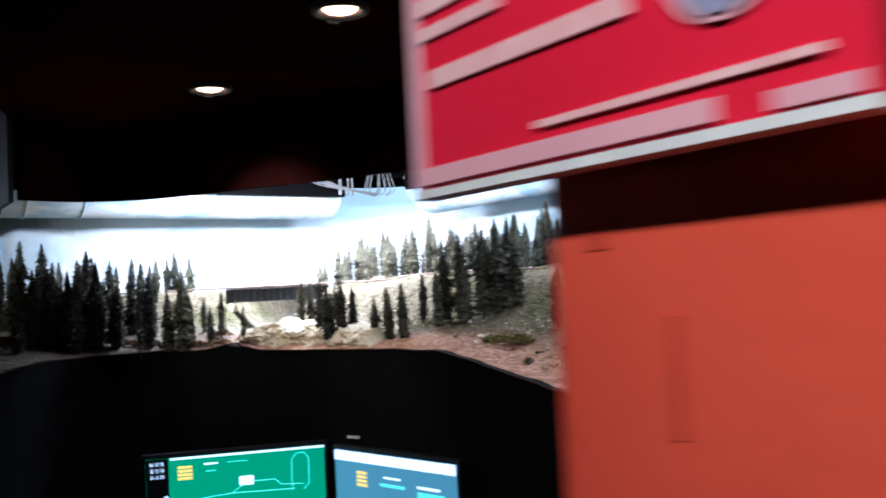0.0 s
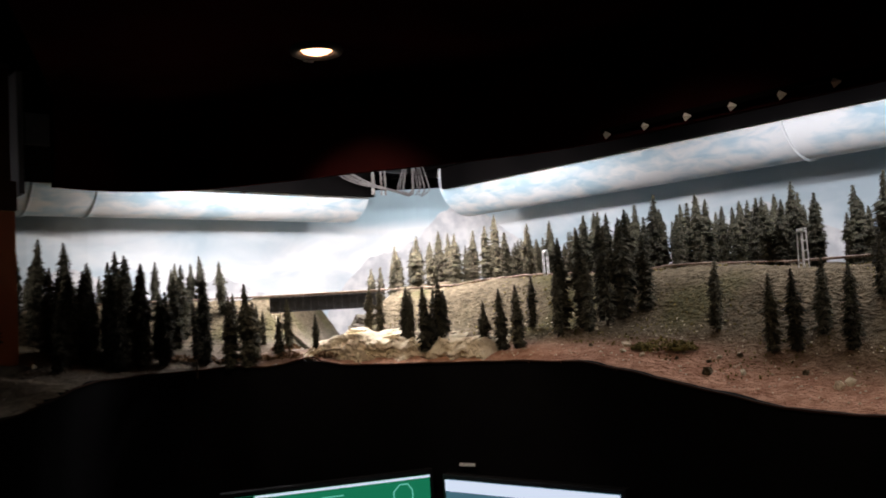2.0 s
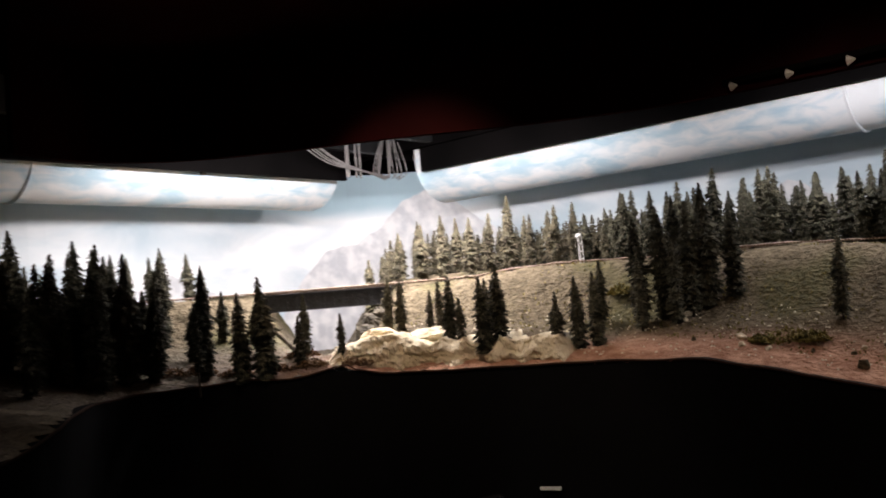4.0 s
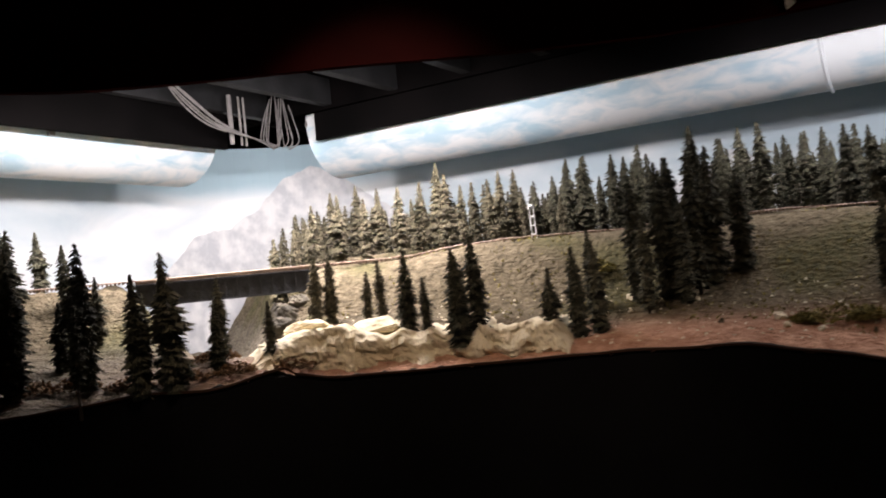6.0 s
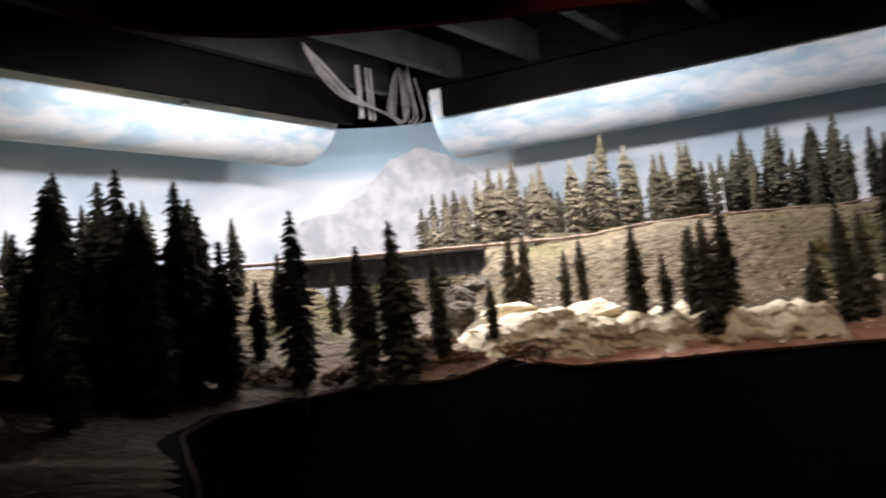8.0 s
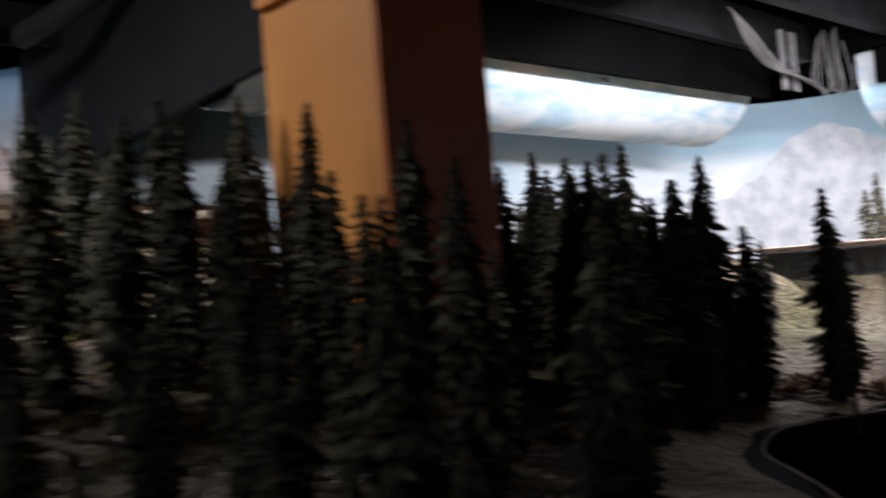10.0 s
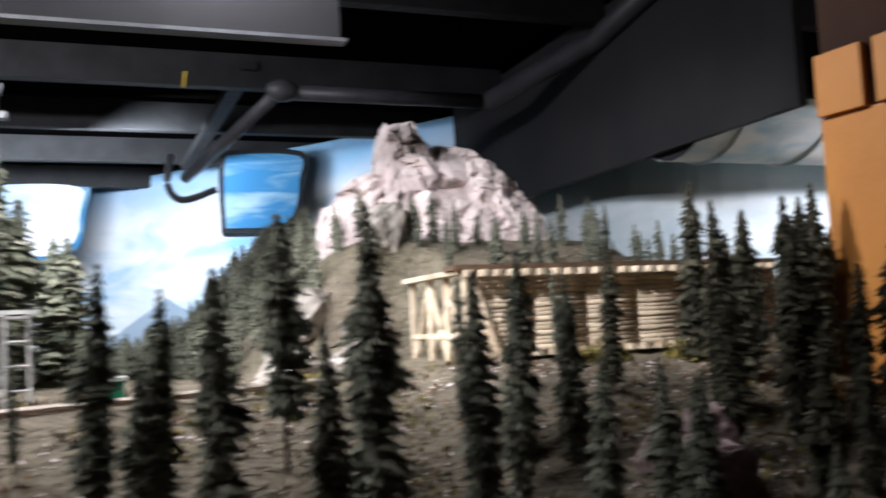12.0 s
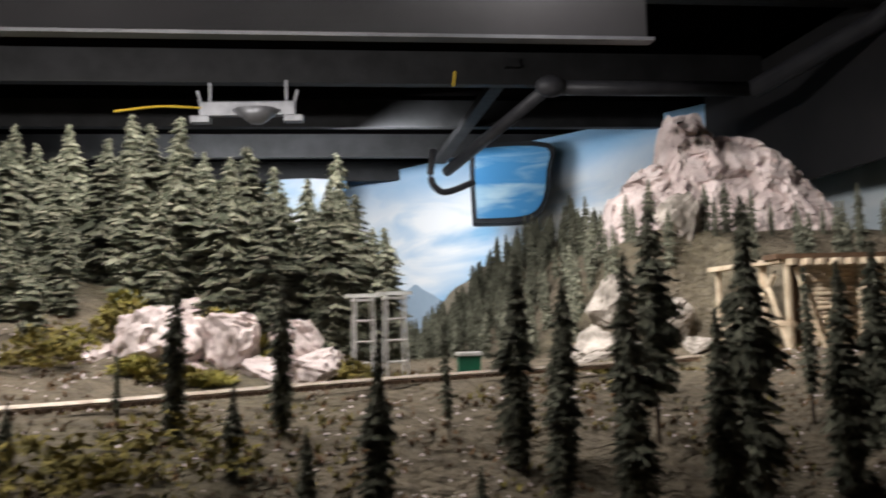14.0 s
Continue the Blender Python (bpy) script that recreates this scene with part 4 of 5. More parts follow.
def woods(name, x0, x1, y0, y1, count, h0, h1, seed, label, keep=None, gap=0.04, material=M_NEEDLE):
    """Many small spruces joined into one thing."""
    rnd = random.Random(seed)
    placed, tries, vs, fs = [], 0, [], []
    while len(placed) < count and tries < count * 60:
        tries += 1
        x, y = rnd.uniform(x0, x1), rnd.uniform(y0, y1)
        if (keep and not keep(x, y)) or any((x - a) ** 2 + (y - b) ** 2 < gap * gap for a, b in placed):
            continue
        placed.append((x, y))
        h, a = rnd.uniform(h0, h1), rnd.uniform(0, math.tau)
        w = h * rnd.uniform(0.8, 1.1)
        c, q = math.cos(a) * w, math.sin(a) * w
        fs.append(FAR_F + len(vs) * len(FAR_V))
        vs.append(FAR_V @ np.array(((c, q, 0), (-q, c, 0), (0, 0, h))) + np.array((x, y, land(x, y) - 0.004)))
    me = bpy.data.meshes.new(name)
    me.from_pydata(np.concatenate(vs).tolist(), [], np.concatenate(fs).tolist())
    me.materials.append(material)
    return tagged(new(name, me), label, "woods", kind="stuff")


def back_of(x, y):
    """How far behind the crest."""
    if y < 2.0:
        return x - 2.52
    d, s, side = nearest(Vector((x, y)), CREST)
    return -side * d


# front rows, tree by tree: place and top
for x, y, top, kind in ((1.16, 3.47, 1.80, 2), (1.06, 3.44, 1.76, 0), (1.27, 3.55, 1.70, 1), (1.48, 3.30, 1.655, 4), (1.66, 3.20, 1.60, 3), (1.90, 3.00, 1.68, 0), (2.13, 2.52, 1.70, 3), (2.24, 2.50, 1.83, 0), (2.33, 2.42, 1.86, 2), (2.34, 2.50, 1.85, 4)):
    tree(x, y, top, kind=kind)
for x, y, top in ((1.351, 3.40, 1.75), (1.39, 3.30, 1.678), (1.43, 3.25, 1.714), (1.58, 3.42, 1.62), (1.54, 3.24, 1.60), (1.60, 3.28, 1.66), (1.86, 2.93, 1.618), (1.93, 2.90, 1.665), (2.00, 2.92, 1.66), (1.96, 2.68, 1.612), (1.99, 2.63, 1.65), (2.03, 2.60, 1.66), (2.16, 2.66, 1.69), (1.855, 2.845, 1.672), (1.90, 2.82, 1.70)):
    tree(x, y, top)
for x, y, top in ((2.20, 2.56, 1.80), (2.20, 2.45, 1.73), (2.28, 2.44, 1.84), (2.42, 2.46, 1.895), (2.38, 2.36, 1.80), (2.29, 2.05, 1.70), (2.25, 1.86, 1.645), (2.27, 1.80, 1.655), (2.33, 1.75, 1.68), (2.30, 1.66, 1.66), (2.40, 1.62, 1.74), (2.27, 1.5, 1.68), (2.35, 1.36, 1.66), (2.3, 1.2, 1.7), (2.25, 1.05, 1.64)):
    tree(x, y, top)
for x, y, top in ((1.705, 4.158, 1.877), (1.24, 3.46, 1.705), (1.12, 3.52, 1.75), (1.15, 3.60, 1.838), (1.00, 3.55, 1.784), (1.03, 3.62, 1.763), (1.40, 3.70, 1.81), (1.336, 3.60, 1.764), (1.17, 3.47, 1.68), (0.93, 3.47, 1.78), (0.91, 3.60, 1.80), (1.09, 3.45, 1.70), (1.22, 3.75, 1.74), (0.86, 3.35, 1.70)):
    tree(x, y, top)
for x, y, top in ((0.462, 3.55, 1.84), (0.435, 3.62, 1.822), (0.575, 3.62, 1.87), (0.557, 3.48, 1.824), (0.23, 3.62, 1.788), (0.273, 3.45, 1.716), (0.315, 3.52, 1.736), (0.525, 3.38, 1.748), (0.489, 3.28, 1.637), (0.352, 3.55, 1.834), (0.391, 3.48, 1.80), (0.535, 3.72, 1.844), (0.11, 3.5, 1.742), (0.62, 3.32, 1.66), (0.40, 3.3, 1.66), (0.66, 3.75, 1.83)):
    tree(x, y, top)
for x, y, top in ((-0.37, 3.471, 1.762), (-0.274, 3.409, 1.752), (-0.124, 3.468, 1.816), (-0.317, 3.50, 1.739), (-0.178, 3.42, 1.698), (-0.002, 3.50, 1.748), (0.066, 3.55, 1.773), (-0.693, 3.42, 1.734), (-0.638, 3.36, 1.645), (-0.60, 3.46, 1.74), (-0.575, 3.30, 1.614), (-0.519, 3.35, 1.672), (-0.803, 3.32, 1.585), (-0.438, 3.28, 1.58), (-0.34, 3.42, 1.68), (-0.006, 3.40, 1.665), (0.17, 3.36, 1.64), (-0.92, 3.38, 1.70)):
    tree(x, y, top)
tree(-0.19, 3.56, 1.818, kind=6, label="tall model spruce with a bare lower trunk")
for x, y, top in ((-0.435, 3.50, 1.689), (-0.75, 3.45, 1.677), (0.2, 3.7, 1.76), (1.30, 3.36, 1.66), (0.03, 3.62, 1.75)):
    tree(x, y, top, kind=5, label="thin half-bare brown model spruce")

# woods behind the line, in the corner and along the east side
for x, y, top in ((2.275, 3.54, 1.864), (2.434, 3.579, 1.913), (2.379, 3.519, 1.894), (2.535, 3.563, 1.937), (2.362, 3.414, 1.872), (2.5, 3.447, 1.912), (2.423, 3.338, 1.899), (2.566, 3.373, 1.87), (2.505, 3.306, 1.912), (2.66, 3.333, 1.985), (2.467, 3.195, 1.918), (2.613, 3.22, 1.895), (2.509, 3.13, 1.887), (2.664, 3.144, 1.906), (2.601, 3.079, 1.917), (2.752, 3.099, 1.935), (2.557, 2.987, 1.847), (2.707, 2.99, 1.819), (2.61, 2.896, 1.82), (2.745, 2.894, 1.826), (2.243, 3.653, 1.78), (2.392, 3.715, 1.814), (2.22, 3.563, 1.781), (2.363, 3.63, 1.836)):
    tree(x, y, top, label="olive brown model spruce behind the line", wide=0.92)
for x, y, top in ((2.005, 3.297, 1.693), (1.963, 3.31, 1.698), (2.06, 3.22, 1.648), (2.062, 3.178, 1.675)):
    tree(x, y, top, label="olive brown model spruce on the slope below the line")
woods("corner_woods", 2.3, 3.3, 3.0, 3.95, 80, 0.15, 0.21, 1, "dense stand of model spruces in the corner", lambda x, y: back_of(x, y) > 0.30 and (x - 2.0) * 0.75 - (y - 3.63) * 0.66 > 0.22, 0.06, M_OLIVE)
grove(2.62, 3.15, 2.05, 3.0, 60, 0.16, 0.27, 2, lambda x, y: back_of(x, y) > 0.08, 0.055)
woods("east_woods", 2.60, 3.15, -1.2, 1.6, 90, 0.16, 0.28, 12, "dense row of model spruces along the embankment", lambda x, y: back_of(x, y) > 0.08, 0.06)
grove(2.60, 3.12, 1.5, 2.1, 26, 0.16, 0.28, 14, lambda x, y: back_of(x, y) > 0.08, 0.06)
grove(0.8, 1.75, 4.02, 4.45, 22, 0.10, 0.2, 3, lambda x, y: back_of(x, y) > 0.06, 0.07)
grove(0.75, 1.25, 3.45, 3.9, 22, 0.16, 0.32, 4, lambda x, y: math.hypot(x - 0.737, y - 3.577) > 0.17, 0.07)
grove(0.42, 0.68, 3.12, 3.72, 15, 0.17, 0.30, 21, lambda x, y: math.hypot(x - 0.712, y - 3.562) > 0.16 and nearest(Vector((x, y)), EDGE)[0] > 0.06, 0.075)
grove(0.95, 1.62, 3.50, 3.86, 15, 0.14, 0.24, 31, lambda x, y: back_of(x, y) < -0.05, 0.09)
grove(0.02, 0.42, 3.06, 3.36, 14, 0.13, 0.22, 41, lambda x, y: nearest(Vector((x, y)), EDGE)[0] > 0.05, 0.08)
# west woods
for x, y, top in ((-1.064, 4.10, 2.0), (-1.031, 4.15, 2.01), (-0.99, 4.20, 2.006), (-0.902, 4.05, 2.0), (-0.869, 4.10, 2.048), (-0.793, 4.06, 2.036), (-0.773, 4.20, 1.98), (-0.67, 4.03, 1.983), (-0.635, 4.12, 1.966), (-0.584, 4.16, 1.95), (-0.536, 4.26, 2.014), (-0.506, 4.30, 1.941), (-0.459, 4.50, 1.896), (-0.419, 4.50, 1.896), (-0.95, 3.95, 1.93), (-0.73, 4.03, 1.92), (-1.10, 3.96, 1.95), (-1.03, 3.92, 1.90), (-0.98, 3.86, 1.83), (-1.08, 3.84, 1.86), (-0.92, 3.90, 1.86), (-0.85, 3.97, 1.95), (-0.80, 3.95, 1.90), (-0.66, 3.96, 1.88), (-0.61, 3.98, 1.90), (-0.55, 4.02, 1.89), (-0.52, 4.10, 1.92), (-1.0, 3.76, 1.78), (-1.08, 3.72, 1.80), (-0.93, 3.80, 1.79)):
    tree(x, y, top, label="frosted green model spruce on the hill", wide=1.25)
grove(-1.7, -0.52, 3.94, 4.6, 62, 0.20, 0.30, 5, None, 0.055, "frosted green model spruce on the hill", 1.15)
woods("far_woods", -0.36, 0.34, 4.70, 5.7, 230, 0.09, 0.15, 6, "small green model spruces covering the far slope", None, 0.028, M_MID)
woods("ledge_woods", 0.18, 0.9, 3.93, 4.3, 46, 0.06, 0.12, 8, "small green model spruces above the crib wall", None, 0.04, M_MID)
woods("slope_woods", -0.2, 0.14, 4.2, 4.75, 34, 0.08, 0.14, 9, "small green model spruces below the rock mountain", None, 0.045, M_MID)


# ---- rocks ----
crag = empty("rock_mountain", pose(0.36, 4.50, 1.80), "pale pinkish rock mountain with a square summit block", "rock")


def cliff(width0, width1, steps, rises, base, deep, seed):
    """One fissured mass of blocks below a stepped skyline, front and back."""
    wide, tall = 130, 130
    verts = []
    for a in range(wide + 1):
        x = lerp(width0, width1, a / wide)
        top = float(np.interp(x, steps, rises))
        for b in range(tall + 1):
            v = b / tall * 2
            front = v <= 1
            f = v if front else 2 - v
            z = lerp(base, top, f ** 0.9)
            y = (-deep if front else deep) * (1 - f) ** 0.65 * smoothstep(-0.02, 0.10, top - base) - 0.02 * front
            q = Vector((x, y * 1.4 + (0 if front else 3), z)) + Vector((seed, 0, 0))
            q += 0.03 * noise.noise_vector(q * 9)
            near, cells = noise.voronoi(Vector((q.x * 15, q.y * 15, q.z * 12)))
            near2, cells2 = noise.voronoi(q * 38)
            c, c2 = noise.cell_vector(cells[0] * 9), noise.cell_vector(cells2[0] * 11)
            out = 0.034 * (c.x - 0.5) + 0.014 * (c2.x - 0.5) - 0.014 * smoothstep(0.12, 0.0, near[1] - near[0]) - 0.006 * smoothstep(0.12, 0, near2[1] - near2[0])
            verts.append((x + 0.016 * (c.z - 0.5) + 0.008 * (c2.z - 0.5), y - out if front else y + out, z + (0.020 * (c.y - 0.5) + 0.008 * (c2.y - 0.5)) * smoothstep(0, 0.2, f)))
    n = tall + 1
    me = bpy.data.meshes.new("rock_face")
    me.from_pydata(verts, [], [(a * n + b, (a + 1) * n + b, (a + 1) * n + b + 1, a * n + b + 1) for a in range(wide) for b in range(tall)])
    me.materials.append(M_ROCK)
    return me


for nm, me in (("rock_face", cliff(-0.315, 0.215, (-0.315, -0.305, -0.285, -0.217, -0.165, -0.152, -0.142, -0.085, -0.06, -0.040, -0.022, 0.047, 0.105, 0.120, 0.169, 0.199, 0.215), (-0.05, 0.05, 0.141, 0.202, 0.224, 0.285, 0.336, 0.342, 0.300, 0.268, 0.284, 0.275, 0.250, 0.215, 0.208, 0.145, -0.05), -0.06, 0.15, 4.0)), ("spur", cliff(-0.36, -0.14, (-0.36, -0.33, -0.27, -0.22, -0.17, -0.14), (-0.16, -0.02, 0.05, 0.06, 0.0, -0.10), -0.18, 0.10, 9.0))):
    ob = new(nm, me)
    ob.parent = crag
    if nm == "spur":
        ob.matrix_basis = pose(0, -0.10, 0)


def rock(x, y, size, seed, material, label, sink=0.3):
    rnd, bm = random.Random(seed * 7 + 1), bmesh.new()
    for k in range(18):
        p = Vector((rnd.gauss(0, 1), rnd.gauss(0, 1), rnd.gauss(0, 1))).normalized()
        p *= (abs(p.x) ** 3 + abs(p.y) ** 3 + abs(p.z) ** 3) ** (-1 / 3) * rnd.uniform(0.8, 1.05)
        bm.verts.new(p)
    bmesh.ops.convex_hull(bm, input=bm.verts[:])
    bmesh.ops.delete(bm, geom=[v for v in bm.verts if not v.link_faces], context="VERTS")
    if max(size) > 0.018:
        bmesh.ops.subdivide_edges(bm, edges=bm.edges[:], cuts=5, use_grid_fill=True)
    for v in bm.verts:
        q = v.co * 1.6 + Vector((seed * 3.7, seed, 0))
        near, cells = noise.voronoi(q * 2.2)
        k = 1 + 0.12 * (noise.cell_vector(cells[0] * 5).x - 0.5) - 0.10 * smoothstep(0.12, 0, near[1] - near[0]) + 0.05 * noise.noise(q * 5) + 0.03 * noise.noise(q * 13)
        v.co = Vector((v.co.x * size[0] * k, v.co.y * size[1] * k, v.co.z * size[2] * k))
    ob = part("rock", bm, material)
    ob.matrix_world = pose(x, y, land(x, y) + size[2] * (1 - sink) * 0.5, 0, 0, seed * 57)
    return tagged(ob, label, "rock", "scenery rocks")


for k, (x, y, sx, sz, z) in enumerate(((-0.86, 3.80, 0.026, 0.030, 1.645), (-0.792, 3.83, 0.042, 0.050, 1.665), (-0.755, 3.86, 0.034, 0.036, 1.668), (-0.690, 3.85, 0.040, 0.042, 1.665), (-0.60, 3.86, 0.034, 0.038, 1.66), (-0.575, 3.80, 0.036, 0.026, 1.63), (-0.855, 3.74, 0.030, 0.018, 1.615), (-0.745, 3.99, 0.030, 0.018, 1.715), (-0.70, 3.98, 0.024, 0.018, 1.70), (-0.64, 3.80, 0.03, 0.02, 1.625), (-0.735, 3.79, 0.026, 0.016, 1.625), (-0.81, 3.77, 0.028, 0.016, 1.62))):
    ob = rock(x, y, (sx * 1.3, 0.06, sz * 1.25), k + 1, M_ROCK, "pale pink rock set in the wooded hill")
    ob.matrix_world = pose(x, y, z, 0, (k * 37) % 25 - 12, (k * 53) % 40 - 20)


def rock_ledge(line, label):
    """A craggy bank of layered rock: rises steeply in front, lies flat on top."""
    rows = []
    for i, p in enumerate(line):
        d = (line[min(i + 1, len(line) - 1)] - line[max(i - 1, 0)]).normalized()
        n, u = Vector((d.y, -d.x)), i / (len(line) - 1)
        rise = (0.080 + 0.022 * smoothstep(0.45, 0.75, u) + 0.022 * noise.noise((u * 9, 1, 1)) + 0.012 * noise.noise((u * 31, 2, 1))) * smoothstep(0, 0.12, u) * smoothstep(1, 0.8, u) + 0.004
        row = []
        for k in range(19):
            f = k / 14
            out = 0.035 + 0.05 * f * f + 0.024 * noise.noise((u * 14, f * 3, 2)) + 0.006 * noise.cell((u * 34, k * 0.7, 1)) + 0.006 * noise.noise((u * 90, k * 0.9, 5))
            if k > 14:
                out = 0.09 + 0.07 * (k - 14)
            q = p + n * out
            z = rim(p.x, p.y) - 0.01 + rise * min(f, 1.0) + 0.004 * noise.noise((u * 60, k * 0.6, 7))
            row.append((q.x, q.y, z if k < 17 else min(z, land(q.x, q.y) + 0.004 - 0.02 * (k - 17))))
        rows.append(row)
    w = len(rows[0])
    me = bpy.data.meshes.new("rock_ledge")
    me.from_pydata([v for row in rows for v in row], [], [(i * w + k, (i + 1) * w + k, (i + 1) * w + k + 1, i * w + k + 1) for i in range(len(rows) - 1) for k in range(w - 1)])
    me.materials.append(M_CREAM)
    return tagged(new("rock_ledge", me), label, "rock")


rock_ledge(along([(1.865, 2.60), (1.85, 2.68), (1.82, 2.77), (1.78, 2.88), (1.70, 3.01), (1.64, 3.10), (1.54, 3.19)], 30), "layered cream rock ledge along the riverbank")
for k, (x, y, sx, sy, sz) in enumerate(((1.80, 3.13, 0.10, 0.06, 0.030), (1.93, 3.10, 0.11, 0.07, 0.032), (1.74, 3.24, 0.07, 0.06, 0.025), (1.90, 3.27, 0.08, 0.06, 0.025), (1.66, 3.34, 0.05, 0.05, 0.022), (2.02, 2.92, 0.08, 0.06, 0.02), (1.86, 2.98, 0.07, 0.05, 0.02))):
    rock(x, y, (sx, sy, sz), k + 21, M_CREAM, "cream-coloured river rock below the bridge", 0.6)
for k, (x, y, s) in enumerate(((-0.03, 3.36, 0.035), (0.14, 3.30, 0.03), (0.21, 3.38, 0.045), (0.02, 3.30, 0.03), (0.25, 3.46, 0.04), (0.17, 3.44, 0.035))):
    rock(x, y, (s * 0.7, s * 0.8, s), k + 41, M_PINKROCK, "reddish rock in the ravine")
# dark rocks stand in for the shaded slope at the bridge end
for k, (x, y, z, s) in enumerate(((2.075, 3.50, 1.545, 0.045), (2.02, 3.48, 1.515, 0.04), (2.12, 3.47, 1.575, 0.04))):
    ob = rock(x, y, (s * 1.2, s, s), k + 300, M_DARKROCK, "rock under the bridge end, coloured dark for its shade")
    ob.matrix_world = pose(x, y, z, 0, 0, k * 50)
rnd = random.Random(11)
for k in range(40):
    y = rnd.uniform(0.8, 2.6)
    rock(rnd.uniform(2.06, 2.25), y, [rnd.uniform(0.006, 0.016)] * 3, k + 60, M_EARTH if k % 3 else M_CREAM, "small stone on the dirt", 0.5)
rock(-0.43, 3.33, (0.016, 0.014, 0.01), 130, M_CREAM, "small pale stone on the slope", 0.4)
rock(0.803, 3.408, (0.016, 0.014, 0.01), 131, M_CREAM, "small pale stone on the slope", 0.4)


def scrub(x, y, r, h, seed, material, label):
    """A low bush of many small blades."""
    rnd = random.Random(seed)
    verts, faces = [], []
    for k in range(420):
        a, q, u = rnd.uniform(0, math.tau), math.sqrt(rnd.random()), rnd.random()
        p = Vector((r * q * math.cos(a), r * q * math.sin(a), h * u * (1 - q * q * 0.8)))
        d = Vector((rnd.uniform(-1, 1), rnd.uniform(-1, 1), rnd.uniform(-0.2, 1))).normalized() * rnd.uniform(0.006, 0.013)
        e = d.cross(Vector((rnd.uniform(-1, 1), rnd.uniform(-1, 1), 1))).normalized() * 0.004
        b = len(verts)
        verts += [tuple(p - e), tuple(p + e), tuple(p + d)]
        faces.append((b, b + 1, b + 2))
    me = bpy.data.meshes.new("scrub_bush")
    me.from_pydata(verts, [], faces)
    me.materials.append(material)
    ob = new("scrub_bush", me)
    ob.matrix_world = pose(x, y, land(x, y) - 0.002)
    return tagged(ob, label, "bush", "scrub bushes")


for k, (x, y, r, h) in enumerate(((2.15, 2.147, 0.06, 0.035), (2.17, 2.09, 0.04, 0.03), (2.13, 2.20, 0.03, 0.02), (2.18, 1.35, 0.05, 0.03), (2.22, 1.15, 0.03, 0.05), (2.35, 2.70, 0.04, 0.03))):
    scrub(x, y, r, h, k, M_BUSH, "low yellow-green scrub on the dirt")
for k, (x, y, r, h) in enumerate(((-0.90, 3.72, 0.05, 0.05), (-0.83, 3.86, 0.05, 0.06), (-0.72, 3.90, 0.05, 0.06), (-0.75, 3.72, 0.04, 0.03), (-0.54, 3.80, 0.05, 0.03), (-0.70, 3.36, 0.09, 0.05), (-0.78, 3.30, 0.07, 0.04), (-0.66, 3.95, 0.06, 0.06), (-0.15, 3.86, 0.03, 0.02), (-0.08, 3.90, 0.03, 0.02), (0.3, 3.76, 0.04, 0.03), (0.45, 3.74, 0.05, 0.04))):
    scrub(x, y, r, h, k + 20, M_BUSH, "olive and yellow scrub among the rocks")
for k, (x, y, r, h) in enumerate(((-0.88, 3.79, 0.035, 0.035), (-0.84, 3.91, 0.04, 0.05), (-0.69, 3.90, 0.045, 0.06), (-0.625, 3.83, 0.03, 0.03), (-0.56, 3.79, 0.035, 0.025), (-0.79, 3.74, 0.035, 0.02), (-0.70, 3.73, 0.03, 0.018))):
    scrub(x, y, r, h, k + 70, M_MOSS, "mossy yellow-green bush beside the pale rocks")
for k, (x, y) in enumerate(((1.42, 3.36), (1.48, 3.28), (1.36, 3.45), (1.56, 3.22), (1.60, 3.30), (1.30, 3.5), (1.66, 3.14))):
    scrub(x, y, 0.05, 0.022, k + 40, M_SCRUB, "rusty brown scrub along the front of the scenery")


# ---- railway ----
def track(name, line, zoff, label, metal=M_RAIL):
    e = empty(name, pose(0, 0, 0), label, "track")
    left, right, ties = [], [], bmesh.new()
    run, last = 0.0, None
    for i, p in enumerate(line):
        d = (line[min(i + 1, len(line) - 1)] - line[max(i - 1, 0)]).normalized()
        n = Vector((d.y, -d.x))
        z = zoff(p) if callable(zoff) else zoff
        left.append((p.x + n.x * 0.009, p.y + n.y * 0.009, z + 0.004))
        right.append((p.x - n.x * 0.009, p.y - n.y * 0.009, z + 0.004))
        if i:
            a, seg = line[i - 1], (p - line[i - 1]).length
            steps = max(1, int(seg / 0.009))
            for k in range(steps):
                q = a + (p - a) * (k / steps)
                r = bmesh.ops.create_cube(ties, size=1.0, matrix=Matrix.Translation((q.x, q.y, z)) @ pose(0, 0, 0, 0, 0, math.degrees(math.atan2(d.y, d.x))) @ Matrix.Diagonal((0.004, 0.032, 0.004, 1)))
    tagged(part("tie_row", ties, M_DARKWOOD, e), kind="stuff")
    for pts in (left, right):
        bm = bmesh.new()
        add_tube(bm, pts, 0.0018, 4)
        part("rail", bm, metal, e)
    return e


track("railway_track", [p for p in TRACK2 if p.x > -1.5], 1.619, "model railway track of pale rails on dark ties")
fine = along([(2.58, 1.2), (2.62, 2.2), (2.56, 2.85), (2.45, 3.12), (2.32, 3.34), (2.153, 3.487), (1.835, 3.78), (1.5, 3.99), (1.1, 4.02)], 10)
track("railway_track", fine, lambda p: max(land(p.x, p.y), 1.672) + 0.006, "model railway track of rusty rails on dark ties", M_OLDRAIL)

